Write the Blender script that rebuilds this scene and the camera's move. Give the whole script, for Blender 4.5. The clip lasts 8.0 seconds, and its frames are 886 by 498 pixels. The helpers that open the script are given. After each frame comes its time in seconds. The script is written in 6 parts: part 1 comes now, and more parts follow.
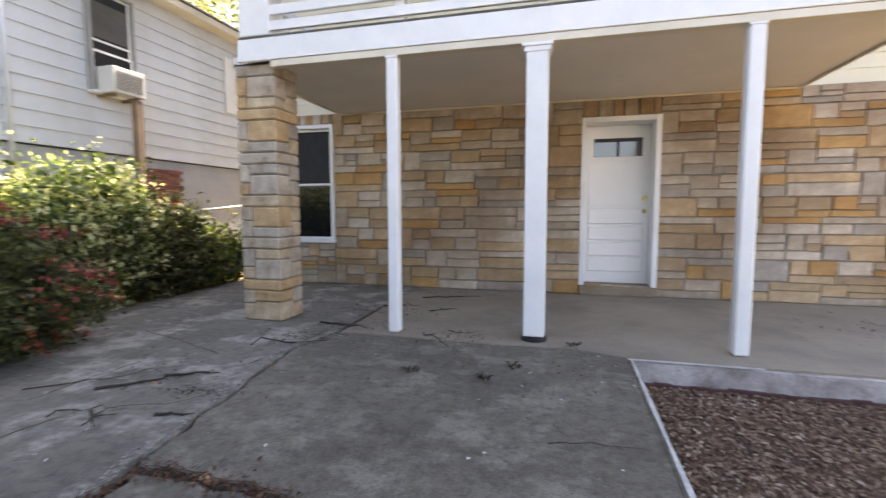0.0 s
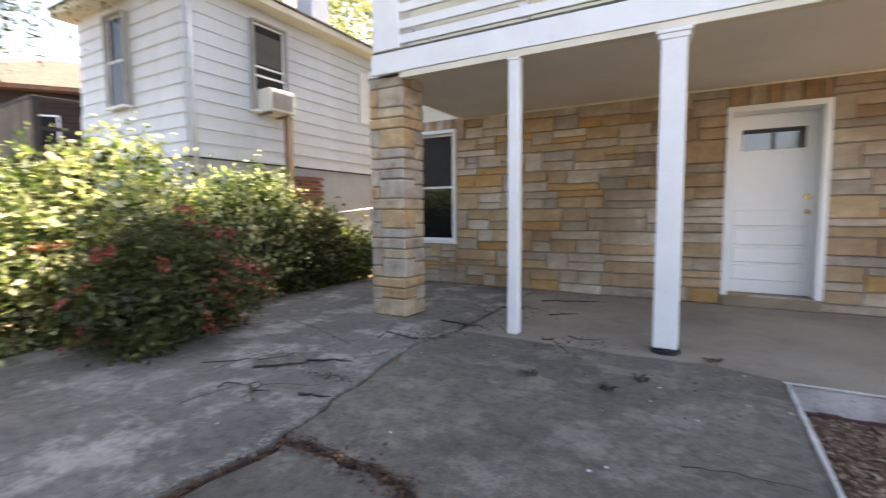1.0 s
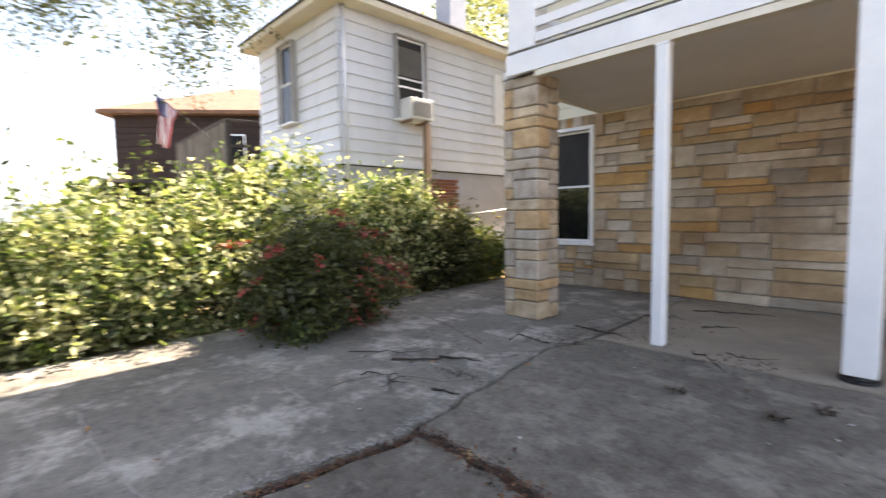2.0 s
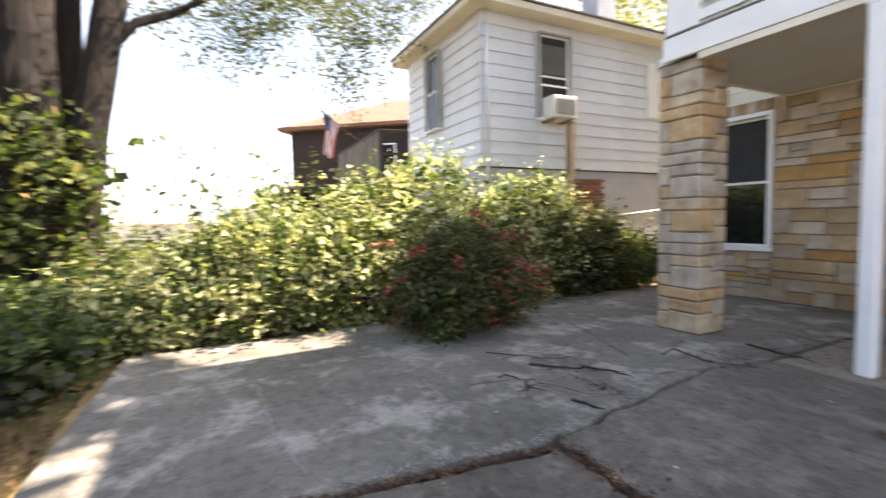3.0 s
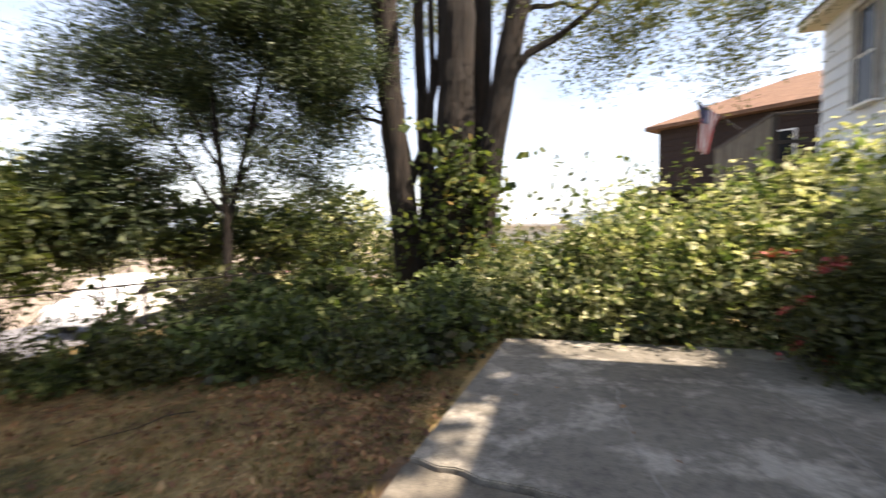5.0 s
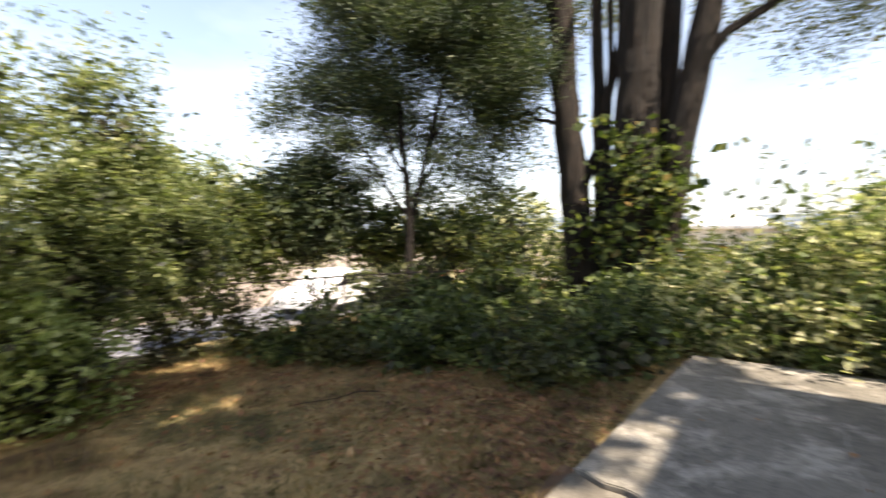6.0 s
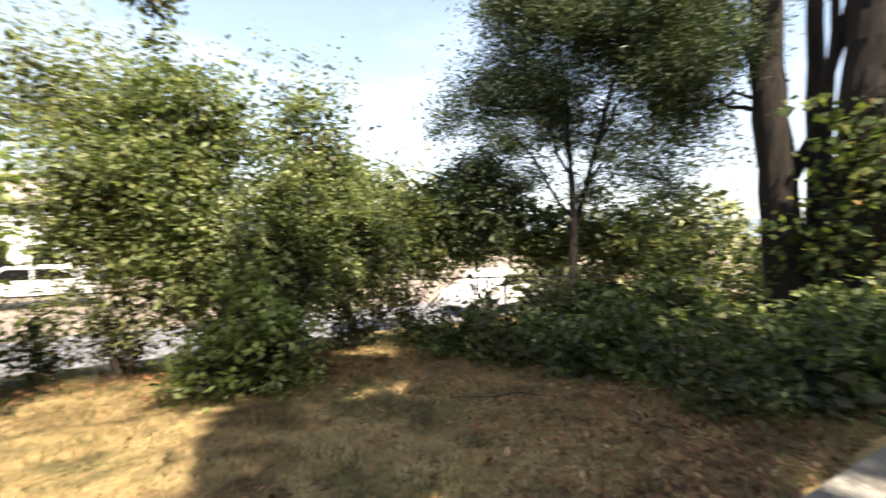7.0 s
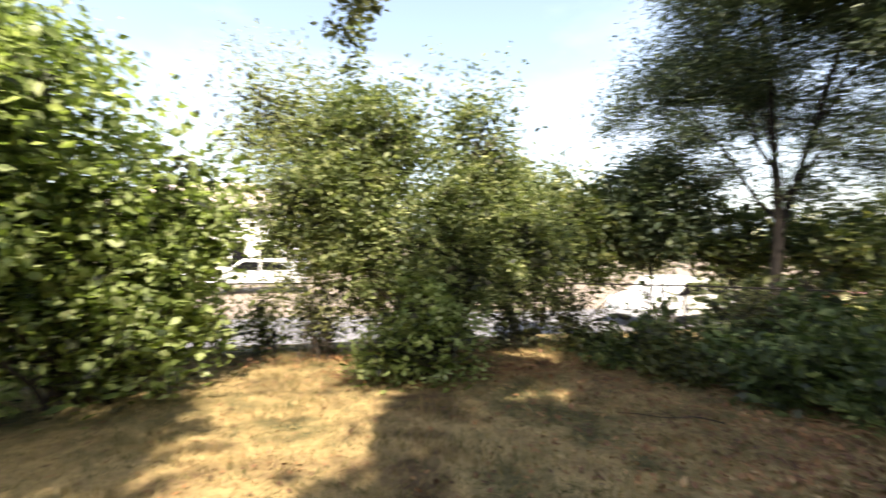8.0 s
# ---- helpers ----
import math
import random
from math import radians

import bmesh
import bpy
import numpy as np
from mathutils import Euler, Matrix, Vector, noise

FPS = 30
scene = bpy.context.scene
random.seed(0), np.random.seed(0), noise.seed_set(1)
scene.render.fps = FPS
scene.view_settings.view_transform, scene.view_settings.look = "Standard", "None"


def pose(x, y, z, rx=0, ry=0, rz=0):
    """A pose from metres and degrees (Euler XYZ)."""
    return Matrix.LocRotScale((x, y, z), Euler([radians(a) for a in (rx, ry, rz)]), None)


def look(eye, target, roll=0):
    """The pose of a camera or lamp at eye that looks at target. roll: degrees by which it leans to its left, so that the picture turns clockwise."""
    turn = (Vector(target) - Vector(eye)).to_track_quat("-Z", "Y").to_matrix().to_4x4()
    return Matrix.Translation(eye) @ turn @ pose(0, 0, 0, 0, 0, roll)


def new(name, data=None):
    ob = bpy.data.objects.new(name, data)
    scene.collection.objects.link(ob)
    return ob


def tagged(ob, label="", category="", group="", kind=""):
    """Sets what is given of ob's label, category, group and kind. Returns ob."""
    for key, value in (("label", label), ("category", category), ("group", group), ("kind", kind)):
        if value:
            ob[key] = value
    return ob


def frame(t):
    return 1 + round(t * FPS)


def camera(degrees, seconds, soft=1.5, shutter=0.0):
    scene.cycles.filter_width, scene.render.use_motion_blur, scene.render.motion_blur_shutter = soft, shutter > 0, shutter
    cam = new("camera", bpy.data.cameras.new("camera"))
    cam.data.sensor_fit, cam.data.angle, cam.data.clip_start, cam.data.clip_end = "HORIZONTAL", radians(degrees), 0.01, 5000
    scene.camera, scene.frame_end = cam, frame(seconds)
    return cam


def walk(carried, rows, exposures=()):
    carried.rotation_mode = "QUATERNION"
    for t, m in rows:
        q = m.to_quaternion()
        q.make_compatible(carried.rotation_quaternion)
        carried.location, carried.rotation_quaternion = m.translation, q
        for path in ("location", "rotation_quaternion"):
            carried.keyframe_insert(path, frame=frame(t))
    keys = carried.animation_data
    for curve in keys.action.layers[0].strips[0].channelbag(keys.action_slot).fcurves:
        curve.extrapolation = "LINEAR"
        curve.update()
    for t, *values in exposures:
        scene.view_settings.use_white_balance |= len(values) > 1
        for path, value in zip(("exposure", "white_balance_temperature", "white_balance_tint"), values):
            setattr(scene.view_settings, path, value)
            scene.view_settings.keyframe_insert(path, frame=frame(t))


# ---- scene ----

cam = camera(87.9, 8.0, soft=1.3, shutter=0.8)
PATH = [
    (0, (0.256, 0.756, 1.105), (-0.254, 2.682, 0.935), -0.1),
    (0.5, (0.262, 0.745, 1.106), (-0.469, 2.598, 0.941), -0.3),
    (1, (0.254, 0.742, 1.108), (-0.730, 2.474, 0.947), -0.4),
    (2.5, (0.229, 0.781, 1.113), (-1.393, 1.942, 0.970), -1.1),
    (3, (0.197, 0.792, 1.102), (-1.586, 1.688, 0.971), -1.1),
    (3.5, (0.180, 0.778, 1.099), (-1.737, 1.334, 0.980), -1.0),
    (4, (0.176, 0.757, 1.101), (-1.811, 0.956, 0.989), -1.0),
    (4.5, (0.162, 0.745, 1.102), (-1.825, 0.551, 0.998), -0.7),
    (6, (0.147, 0.768, 1.096), (-1.446, -0.440, 1.013), -0.2),
    (6.5, (0.146, 0.770, 1.095), (-1.172, -0.733, 1.016), 0.2),
    (7, (0.145, 0.769, 1.095), (-0.938, -0.910, 1.018), 0.4),
    (7.5, (0.145, 0.769, 1.095), (-0.631, -1.073, 1.018), 0.6),
    (8, (0.145, 0.768, 1.095), (-0.292, -1.182, 1.019), 0.8),
]
EXPOSURE = [(0, 2.62, 7500, 19), (1, 2.56, 7400, 18), (2.5, 2.60, 7700, 18), (3.5, 2.26, 7750, 17), (4.5, 1.74, 7750, 17), (6, 1.64, 7550, 14), (8, 1.82, 7450, 11)]
walk(cam, [(t, look(eye, target, roll)) for t, eye, target, roll in PATH], EXPOSURE)

# ---- world and sun ----
SUN_EL, SUN_AZ = 54.0, 8.0  # height, and degrees from +y towards +x
world = bpy.data.worlds.new("sky")
scene.world = world
world.use_nodes = True
wn, wl = world.node_tree.nodes, world.node_tree.links
sky = wn.new("ShaderNodeTexSky")
sky.sky_type, sky.sun_disc = "NISHITA", False
sky.sun_elevation, sky.sun_rotation = radians(SUN_EL), radians(SUN_AZ)
sky.air_density, sky.dust_density, sky.ozone_density = 1.0, 1.2, 1.0
wn["Background"].inputs[1].default_value = 0.114
# thin bright summer cloud, thickest towards the horizon all the way round
_tc, _sep, _mp, _cn = wn.new("ShaderNodeTexCoord"), wn.new("ShaderNodeSeparateXYZ"), wn.new("ShaderNodeMapping"), wn.new("ShaderNodeTexNoise")
_mp.inputs["Scale"].default_value = (1.0, 1.0, 2.6)
_cn.inputs["Scale"].default_value, _cn.inputs["Detail"].default_value, _cn.inputs["Roughness"].default_value = 2.2, 7, 0.55
wl.new(_tc.outputs["Generated"], _sep.inputs[0])
wl.new(_tc.outputs["Generated"], _mp.inputs["Vector"])
wl.new(_mp.outputs[0], _cn.inputs["Vector"])
_low = wn.new("ShaderNodeMapRange")
for _k, _v in (("From Min", 0.50), ("From Max", 0.04), ("To Min", -0.25), ("To Max", 0.30)):
    _low.inputs[_k].default_value = _v
wl.new(_sep.outputs["Z"], _low.inputs["Value"])
_sum, _soft = wn.new("ShaderNodeMath"), wn.new("ShaderNodeMapRange")
_sum.operation = "ADD"
wl.new(_cn.outputs["Fac"], _sum.inputs[0])
wl.new(_low.outputs[0], _sum.inputs[1])
for _k, _v in (("From Min", 0.40), ("From Max", 0.80), ("To Min", 0.10), ("To Max", 0.5)):
    _soft.inputs[_k].default_value = _v
wl.new(_sum.outputs[0], _soft.inputs["Value"])
_cm = wn.new("ShaderNodeMix")
_cm.data_type = "RGBA"
_cm.inputs[7].default_value = (4.6, 5.3, 6.6, 1)
wl.new(_soft.outputs[0], _cm.inputs[0])
wl.new(sky.outputs[0], _cm.inputs[6])
wl.new(_cm.outputs[2], wn["Background"].inputs[0])
sun_data = bpy.data.lights.new("sun", "SUN")
sun_data.energy, sun_data.angle, sun_data.color = 4.9, radians(0.53), (1.0, 0.95, 0.87)
sun = new("sun", sun_data)
_a, _e = radians(SUN_AZ), radians(SUN_EL)
sun.matrix_world = look((0, 0, 30), (-math.sin(_a) * math.cos(_e) * 30, -math.cos(_a) * math.cos(_e) * 30, 30 - 30 * math.sin(_e)))


# ---- material helpers ----
def material(name):
    m = bpy.data.materials.new(name)
    m.use_nodes = True
    return m, m.node_tree.nodes, m.node_tree.links, m.node_tree.nodes["Principled BSDF"]


def ramp(n, stops, constant=False):
    r = n.new("ShaderNodeValToRGB")
    if constant:
        r.color_ramp.interpolation = "CONSTANT"
    e = r.color_ramp.elements
    while len(e) < len(stops):
        e.new(0.5)
    for k, (p, c) in enumerate(stops):
        e[k].position, e[k].color = p, (*c, 1)
    return r


def noise_tex(n, l, scale, detail=6, rough=0.6, coord="Object"):
    tc = n.new("ShaderNodeTexCoord")
    t = n.new("ShaderNodeTexNoise")
    t.inputs["Scale"].default_value, t.inputs["Detail"].default_value, t.inputs["Roughness"].default_value = scale, detail, rough
    l.new(tc.outputs[coord], t.inputs["Vector"])
    return t


def mix(n, l, mode, fac, a, b):
    x = n.new("ShaderNodeMix")
    x.data_type, x.blend_type = "RGBA", mode
    for sock, v in ((x.inputs[0], fac), (x.inputs[6], a), (x.inputs[7], b)):
        if hasattr(v, "links"):
            l.new(v, sock)
        else:
            sock.default_value = v if isinstance(v, float) else (*v, 1)
    return x.outputs[2]


def bump(n, l, height, strength, distance, bsdf):
    b = n.new("ShaderNodeBump")
    b.inputs["Strength"].default_value, b.inputs["Distance"].default_value = strength, distance
    l.new(height, b.inputs["Height"])
    l.new(b.outputs[0], bsdf.inputs["Normal"])


def surface(name, low, high, scale=6.0, fine=80.0, rough=0.6, rel=0.25, dist=0.004, metal=0.0, dirt=None, dirt_scale=1.2, dirt_amount=0.5, spread=(0.3, 0.7), grain=0.2):
    """A surface that varies between two colours, with fine grain, soft dirt and relief."""
    m, n, l, b = material(name)
    big, small = noise_tex(n, l, scale), noise_tex(n, l, fine, 3)
    r = ramp(n, [(spread[0], low), (spread[1], high)])
    l.new(big.outputs["Fac"], r.inputs[0])
    g = ramp(n, [(0.3, (1 - grain,) * 3), (0.7, (1 + grain * 0.6,) * 3)])
    l.new(small.outputs["Fac"], g.inputs[0])
    col = mix(n, l, "MULTIPLY", 1.0, r.outputs[0], g.outputs[0])
    if dirt:
        d = noise_tex(n, l, dirt_scale, 8, 0.7)
        dr = ramp(n, [(0.45, (0, 0, 0)), (0.72, (dirt_amount,) * 3)])
        l.new(d.outputs["Fac"], dr.inputs[0])
        col = mix(n, l, "MIX", dr.outputs[0], col, dirt)
    l.new(col, b.inputs["Base Color"])
    b.inputs["Roughness"].default_value, b.inputs["Metallic"].default_value = rough, metal
    bump(n, l, small.outputs["Fac"], rel, dist, b)
    return m


def pieces(name, stops, scale=6.0, fine=70.0, rough=0.85, rel=0.5, dist=0.006, stain=0.0):
    """A surface whose base colour differs from piece to piece."""
    m, n, l, b = material(name)
    info = n.new("ShaderNodeObjectInfo")
    r = ramp(n, stops, True)
    l.new(info.outputs["Random"], r.inputs[0])
    big, small = noise_tex(n, l, scale), noise_tex(n, l, fine, 4)
    g = ramp(n, [(0.28, (0.52, 0.46, 0.40)), (0.44, (0.92, 0.88, 0.83)), (0.56, (1.05, 1.04, 1.02)), (0.74, (1.38, 1.36, 1.33))])
    l.new(big.outputs["Fac"], g.inputs[0])
    h = ramp(n, [(0.3, (0.8, 0.8, 0.8)), (0.7, (1.1, 1.1, 1.1))])
    l.new(small.outputs["Fac"], h.inputs[0])
    c = mix(n, l, "MULTIPLY", 1.0, r.outputs[0], g.outputs[0])
    c = mix(n, l, "MULTIPLY", 1.0, c, h.outputs[0])
    geo, wide = n.new("ShaderNodeNewGeometry"), n.new("ShaderNodeTexNoise")   # weathering that runs across neighbouring pieces
    wide.inputs["Scale"].default_value, wide.inputs["Detail"].default_value = 0.75, 5
    l.new(geo.outputs["Position"], wide.inputs["Vector"])
    w = ramp(n, [(0.36, (0.66, 0.57, 0.47)), (0.52, (1.0, 0.97, 0.92)), (0.68, (1.12, 1.11, 1.10))])
    l.new(wide.outputs["Fac"], w.inputs[0])
    c = mix(n, l, "MULTIPLY", stain, c, w.outputs[0])
    l.new(c, b.inputs["Base Color"])
    b.inputs["Roughness"].default_value = rough
    bump(n, l, small.outputs["Fac"], rel, dist, b)
    return m


def leaf_material(name, stops, translucent=0.5, rough=0.6):
    m, n, l, b = material(name)
    geo = n.new("ShaderNodeNewGeometry")
    r = ramp(n, stops)
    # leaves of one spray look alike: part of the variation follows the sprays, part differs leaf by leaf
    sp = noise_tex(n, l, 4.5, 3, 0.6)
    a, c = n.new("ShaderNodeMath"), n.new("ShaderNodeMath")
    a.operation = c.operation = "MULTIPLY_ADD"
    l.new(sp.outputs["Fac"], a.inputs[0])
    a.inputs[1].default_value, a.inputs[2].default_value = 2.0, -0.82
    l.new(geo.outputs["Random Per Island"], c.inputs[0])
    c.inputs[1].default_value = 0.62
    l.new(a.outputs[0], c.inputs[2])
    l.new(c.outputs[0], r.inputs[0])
    l.new(r.outputs[0], b.inputs["Base Color"])
    b.inputs["Roughness"].default_value = rough
    t = n.new("ShaderNodeBsdfTranslucent")
    warm = mix(n, l, "MULTIPLY", 1.0, r.outputs[0], (1.25, 1.35, 0.82))
    l.new(warm, t.inputs["Color"])
    s = n.new("ShaderNodeMixShader")
    s.inputs[0].default_value = translucent
    l.new(b.outputs[0], s.inputs[1])
    l.new(t.outputs[0], s.inputs[2])
    l.new(s.outputs[0], n["Material Output"].inputs[0])
    return m


def islands(name, stops, rough=0.9, fine=60.0):
    m, n, l, b = material(name)
    geo = n.new("ShaderNodeNewGeometry")
    r = ramp(n, stops)
    l.new(geo.outputs["Random Per Island"], r.inputs[0])
    l.new(r.outputs[0], b.inputs["Base Color"])
    b.inputs["Roughness"].default_value = rough
    return m


def glass_dark(name, tint=(0.008, 0.008, 0.009)):
    m, n, l, b = material(name)
    b.inputs["Base Color"].default_value = (*tint, 1)
    b.inputs["Roughness"].default_value = 0.04
    b.inputs["Specular IOR Level"].default_value = 0.06
    return m


# ---- materials ----
M_WHITE = surface("white_paint", (0.74, 0.75, 0.76), (0.82, 0.82, 0.81), 3.0, 60.0, 0.45, 0.03, 0.001, dirt=(0.5, 0.48, 0.43), dirt_scale=2.0, dirt_amount=0.22, grain=0.03)
M_DOOR = surface("door_paint", (0.78, 0.78, 0.77), (0.83, 0.83, 0.82), 2.0, 90.0, 0.35, 0.06, 0.001, grain=0.03)
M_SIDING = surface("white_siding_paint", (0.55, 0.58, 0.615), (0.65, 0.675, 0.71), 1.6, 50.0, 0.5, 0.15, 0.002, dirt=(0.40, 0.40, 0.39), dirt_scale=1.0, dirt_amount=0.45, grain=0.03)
M_CREAM = surface("cream_siding_paint", (0.62, 0.58, 0.44), (0.72, 0.68, 0.53), 2.0, 50.0, 0.55, 0.15, 0.002, grain=0.03)
M_SOFFIT = surface("cream_soffit_paint", (0.62, 0.57, 0.46), (0.74, 0.69, 0.58), 2.0, 50.0, 0.6, 0.15, 0.002, grain=0.03)
M_CEIL = surface("grey_porch_ceiling_paint", (0.67, 0.64, 0.605), (0.75, 0.715, 0.68), 1.2, 40.0, 0.6, 0.12, 0.002, dirt=(0.50, 0.46, 0.42), dirt_scale=0.8, dirt_amount=0.3, grain=0.03)
def concrete(name, dark, mid, pale, amount, scale=1.0):
    """Old concrete: broad staining, scraped pale patches, streaks, pits and grit."""
    m, n, l, b = material(name)
    a, p, q, f = noise_tex(n, l, 0.8 * scale, 9, 0.7), noise_tex(n, l, 2.3 * scale, 10, 0.7), noise_tex(n, l, 14.0, 8, 0.75), noise_tex(n, l, 110.0, 3, 0.6)
    r = ramp(n, [(0.32, dark), (0.62, mid)])
    l.new(a.outputs["Fac"], r.inputs[0])
    pr = ramp(n, [(0.50, (0, 0, 0)), (0.60, (amount,) * 3), (0.75, (amount * 1.2,) * 3)])
    l.new(p.outputs["Fac"], pr.inputs[0])
    c = mix(n, l, "MIX", pr.outputs[0], r.outputs[0], pale)
    qr = ramp(n, [(0.32, (0.55, 0.55, 0.56)), (0.5, (1.0, 1.0, 1.0)), (0.70, (1.25, 1.24, 1.22))])
    l.new(q.outputs["Fac"], qr.inputs[0])
    c = mix(n, l, "MULTIPLY", 1.0, c, qr.outputs[0])
    fr = ramp(n, [(0.35, (0.72, 0.72, 0.72)), (0.65, (1.18, 1.18, 1.18))])
    l.new(f.outputs["Fac"], fr.inputs[0])
    c = mix(n, l, "MULTIPLY", 1.0, c, fr.outputs[0])
    l.new(c, b.inputs["Base Color"])
    b.inputs["Roughness"].default_value = 0.88
    bump(n, l, q.outputs["Fac"], 0.5, 0.006, b)
    return m


M_CONC = concrete("weathered_concrete", (0.074, 0.063, 0.048), (0.150, 0.131, 0.103), (0.265, 0.238, 0.196), 0.45, 1.0)
M_CONC_OLD = concrete("pale_worn_concrete", (0.09, 0.081, 0.066), (0.20, 0.182, 0.15), (0.42, 0.385, 0.33), 0.65, 0.85)
M_PORCH = surface("smooth_porch_concrete", (0.215, 0.178, 0.135), (0.31, 0.262, 0.20), 0.9, 50.0, 0.85, 0.3, 0.003, dirt=(0.10, 0.09, 0.078), dirt_scale=1.3, dirt_amount=0.6)
M_KERB = surface("painted_kerb_concrete", (0.34, 0.31, 0.30), (0.50, 0.465, 0.46), 3.0, 50.0, 0.85, 0.4, 0.004, dirt=(0.085, 0.055, 0.045), dirt_scale=3.4, dirt_amount=0.9)
M_EDGING = surface("dark_red_brown_edging", (0.05, 0.018, 0.016), (0.11, 0.045, 0.04), 6.0, 60.0, 0.8, 0.4, 0.003)
M_KLINE = surface("worn_white_line_paint", (0.36, 0.35, 0.33), (0.60, 0.59, 0.56), 9.0, 80.0, 0.8, 0.3, 0.003)
M_STEP = surface("worn_tan_stone", (0.20, 0.15, 0.10), (0.30, 0.235, 0.165), 5.0, 60.0, 0.9, 0.4, 0.004)
M_MORTAR = surface("grey_mortar", (0.19, 0.172, 0.15), (0.28, 0.255, 0.22), 5.0, 90.0, 0.95, 0.6, 0.004)
M_STONE = pieces("sandstone", [(0.0, (0.385, 0.325, 0.265)), (0.14, (0.47, 0.41, 0.345)), (0.28, (0.33, 0.30, 0.27)), (0.42, (0.45, 0.335, 0.215)), (0.54, (0.45, 0.40, 0.345)), (0.64, (0.35, 0.255, 0.165)), (0.75, (0.43, 0.27, 0.115)), (0.84, (0.37, 0.275, 0.17)), (0.91, (0.52, 0.46, 0.40)), (0.97, (0.40, 0.235, 0.095))], stain=1.0)
M_PILLAR = pieces("grey_sandstone", [(0.0, (0.44, 0.37, 0.295)), (0.3, (0.385, 0.335, 0.28)), (0.55, (0.47, 0.37, 0.255)), (0.75, (0.42, 0.36, 0.30)), (0.9, (0.47, 0.325, 0.18))])
M_GLASS = glass_dark("dark_window_glass")
M_GLASS_SHINY = glass_dark("reflecting_window_glass", (0.02, 0.02, 0.022))
M_GLASS_SHINY.node_tree.nodes["Principled BSDF"].inputs["Specular IOR Level"].default_value = 0.22
M_GLASS_WIN = glass_dark("porch_window_glass", (0.012, 0.013, 0.013))
M_GLASS_WIN.node_tree.nodes["Principled BSDF"].inputs["Specular IOR Level"].default_value = 0.6
M_SCREEN = surface("dark_insect_screen", (0.018, 0.018, 0.019), (0.03, 0.03, 0.031), 8.0, 300.0, 0.8, 0.3, 0.001)
M_GLASS_CLEAR = glass_dark("clear_door_glass", (0.05, 0.055, 0.06))
M_GLASS_CLEAR.node_tree.nodes["Principled BSDF"].inputs["Specular IOR Level"].default_value = 1.0
M_BRASS, _n, _l, _b = material("polished_brass")
_b.inputs["Base Color"].default_value, _b.inputs["Metallic"].default_value, _b.inputs["Roughness"].default_value = (0.75, 0.55, 0.2, 1), 1.0, 0.25
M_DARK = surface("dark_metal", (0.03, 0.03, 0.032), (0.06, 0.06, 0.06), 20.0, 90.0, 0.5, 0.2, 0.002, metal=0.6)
M_STEEL = surface("galvanised_steel", (0.35, 0.35, 0.36), (0.5, 0.5, 0.5), 20.0, 90.0, 0.45, 0.1, 0.001, metal=0.9)
M_STUCCO = surface("grey_foundation_render", (0.34, 0.36, 0.40), (0.46, 0.47, 0.50), 2.0, 60.0, 0.95, 0.7, 0.006, dirt=(0.26, 0.26, 0.27), dirt_scale=1.5, dirt_amount=0.5)
M_TRIMGREY = surface("weathered_grey_trim_paint", (0.24, 0.235, 0.225), (0.36, 0.35, 0.335), 5.0, 60.0, 0.7, 0.2, 0.002)
M_BLIND = surface("dark_window_blind", (0.07, 0.066, 0.06), (0.11, 0.104, 0.095), 2.0, 60.0, 0.8, 0.2, 0.001)
M_BRICK = pieces("red_brick", [(0.0, (0.20, 0.07, 0.045)), (0.4, (0.26, 0.09, 0.055)), (0.75, (0.16, 0.06, 0.045))], 20.0)
M_AC = surface("beige_plastic", (0.58, 0.57, 0.53), (0.66, 0.65, 0.60), 5.0, 80.0, 0.5, 0.1, 0.001, grain=0.03)
M_GRILLE = surface("grey_coil_fins", (0.10, 0.10, 0.11), (0.17, 0.17, 0.18), 30.0, 120.0, 0.5, 0.2, 0.002, metal=0.5)
M_WOOD = surface("weathered_brown_wood", (0.15, 0.10, 0.065), (0.26, 0.18, 0.12), 4.0, 60.0, 0.85, 0.4, 0.004)
M_DECK = surface("grey_weathered_wood", (0.07, 0.064, 0.052), (0.15, 0.138, 0.112), 4.0, 60.0, 0.9, 0.4, 0.004)
M_ROOF = surface("dark_asphalt_shingle", (0.05, 0.045, 0.042), (0.10, 0.09, 0.085), 6.0, 120.0, 0.95, 0.7, 0.006)
M_ROOF_TAN = surface("tan_asphalt_shingle", (0.115, 0.062, 0.038), (0.21, 0.115, 0.07), 4.0, 80.0, 0.95, 0.6, 0.006)
M_LOGWALL = surface("dark_red_brown_boards", (0.018, 0.010, 0.007), (0.033, 0.017, 0.012), 4.0, 50.0, 0.85, 0.4, 0.004)
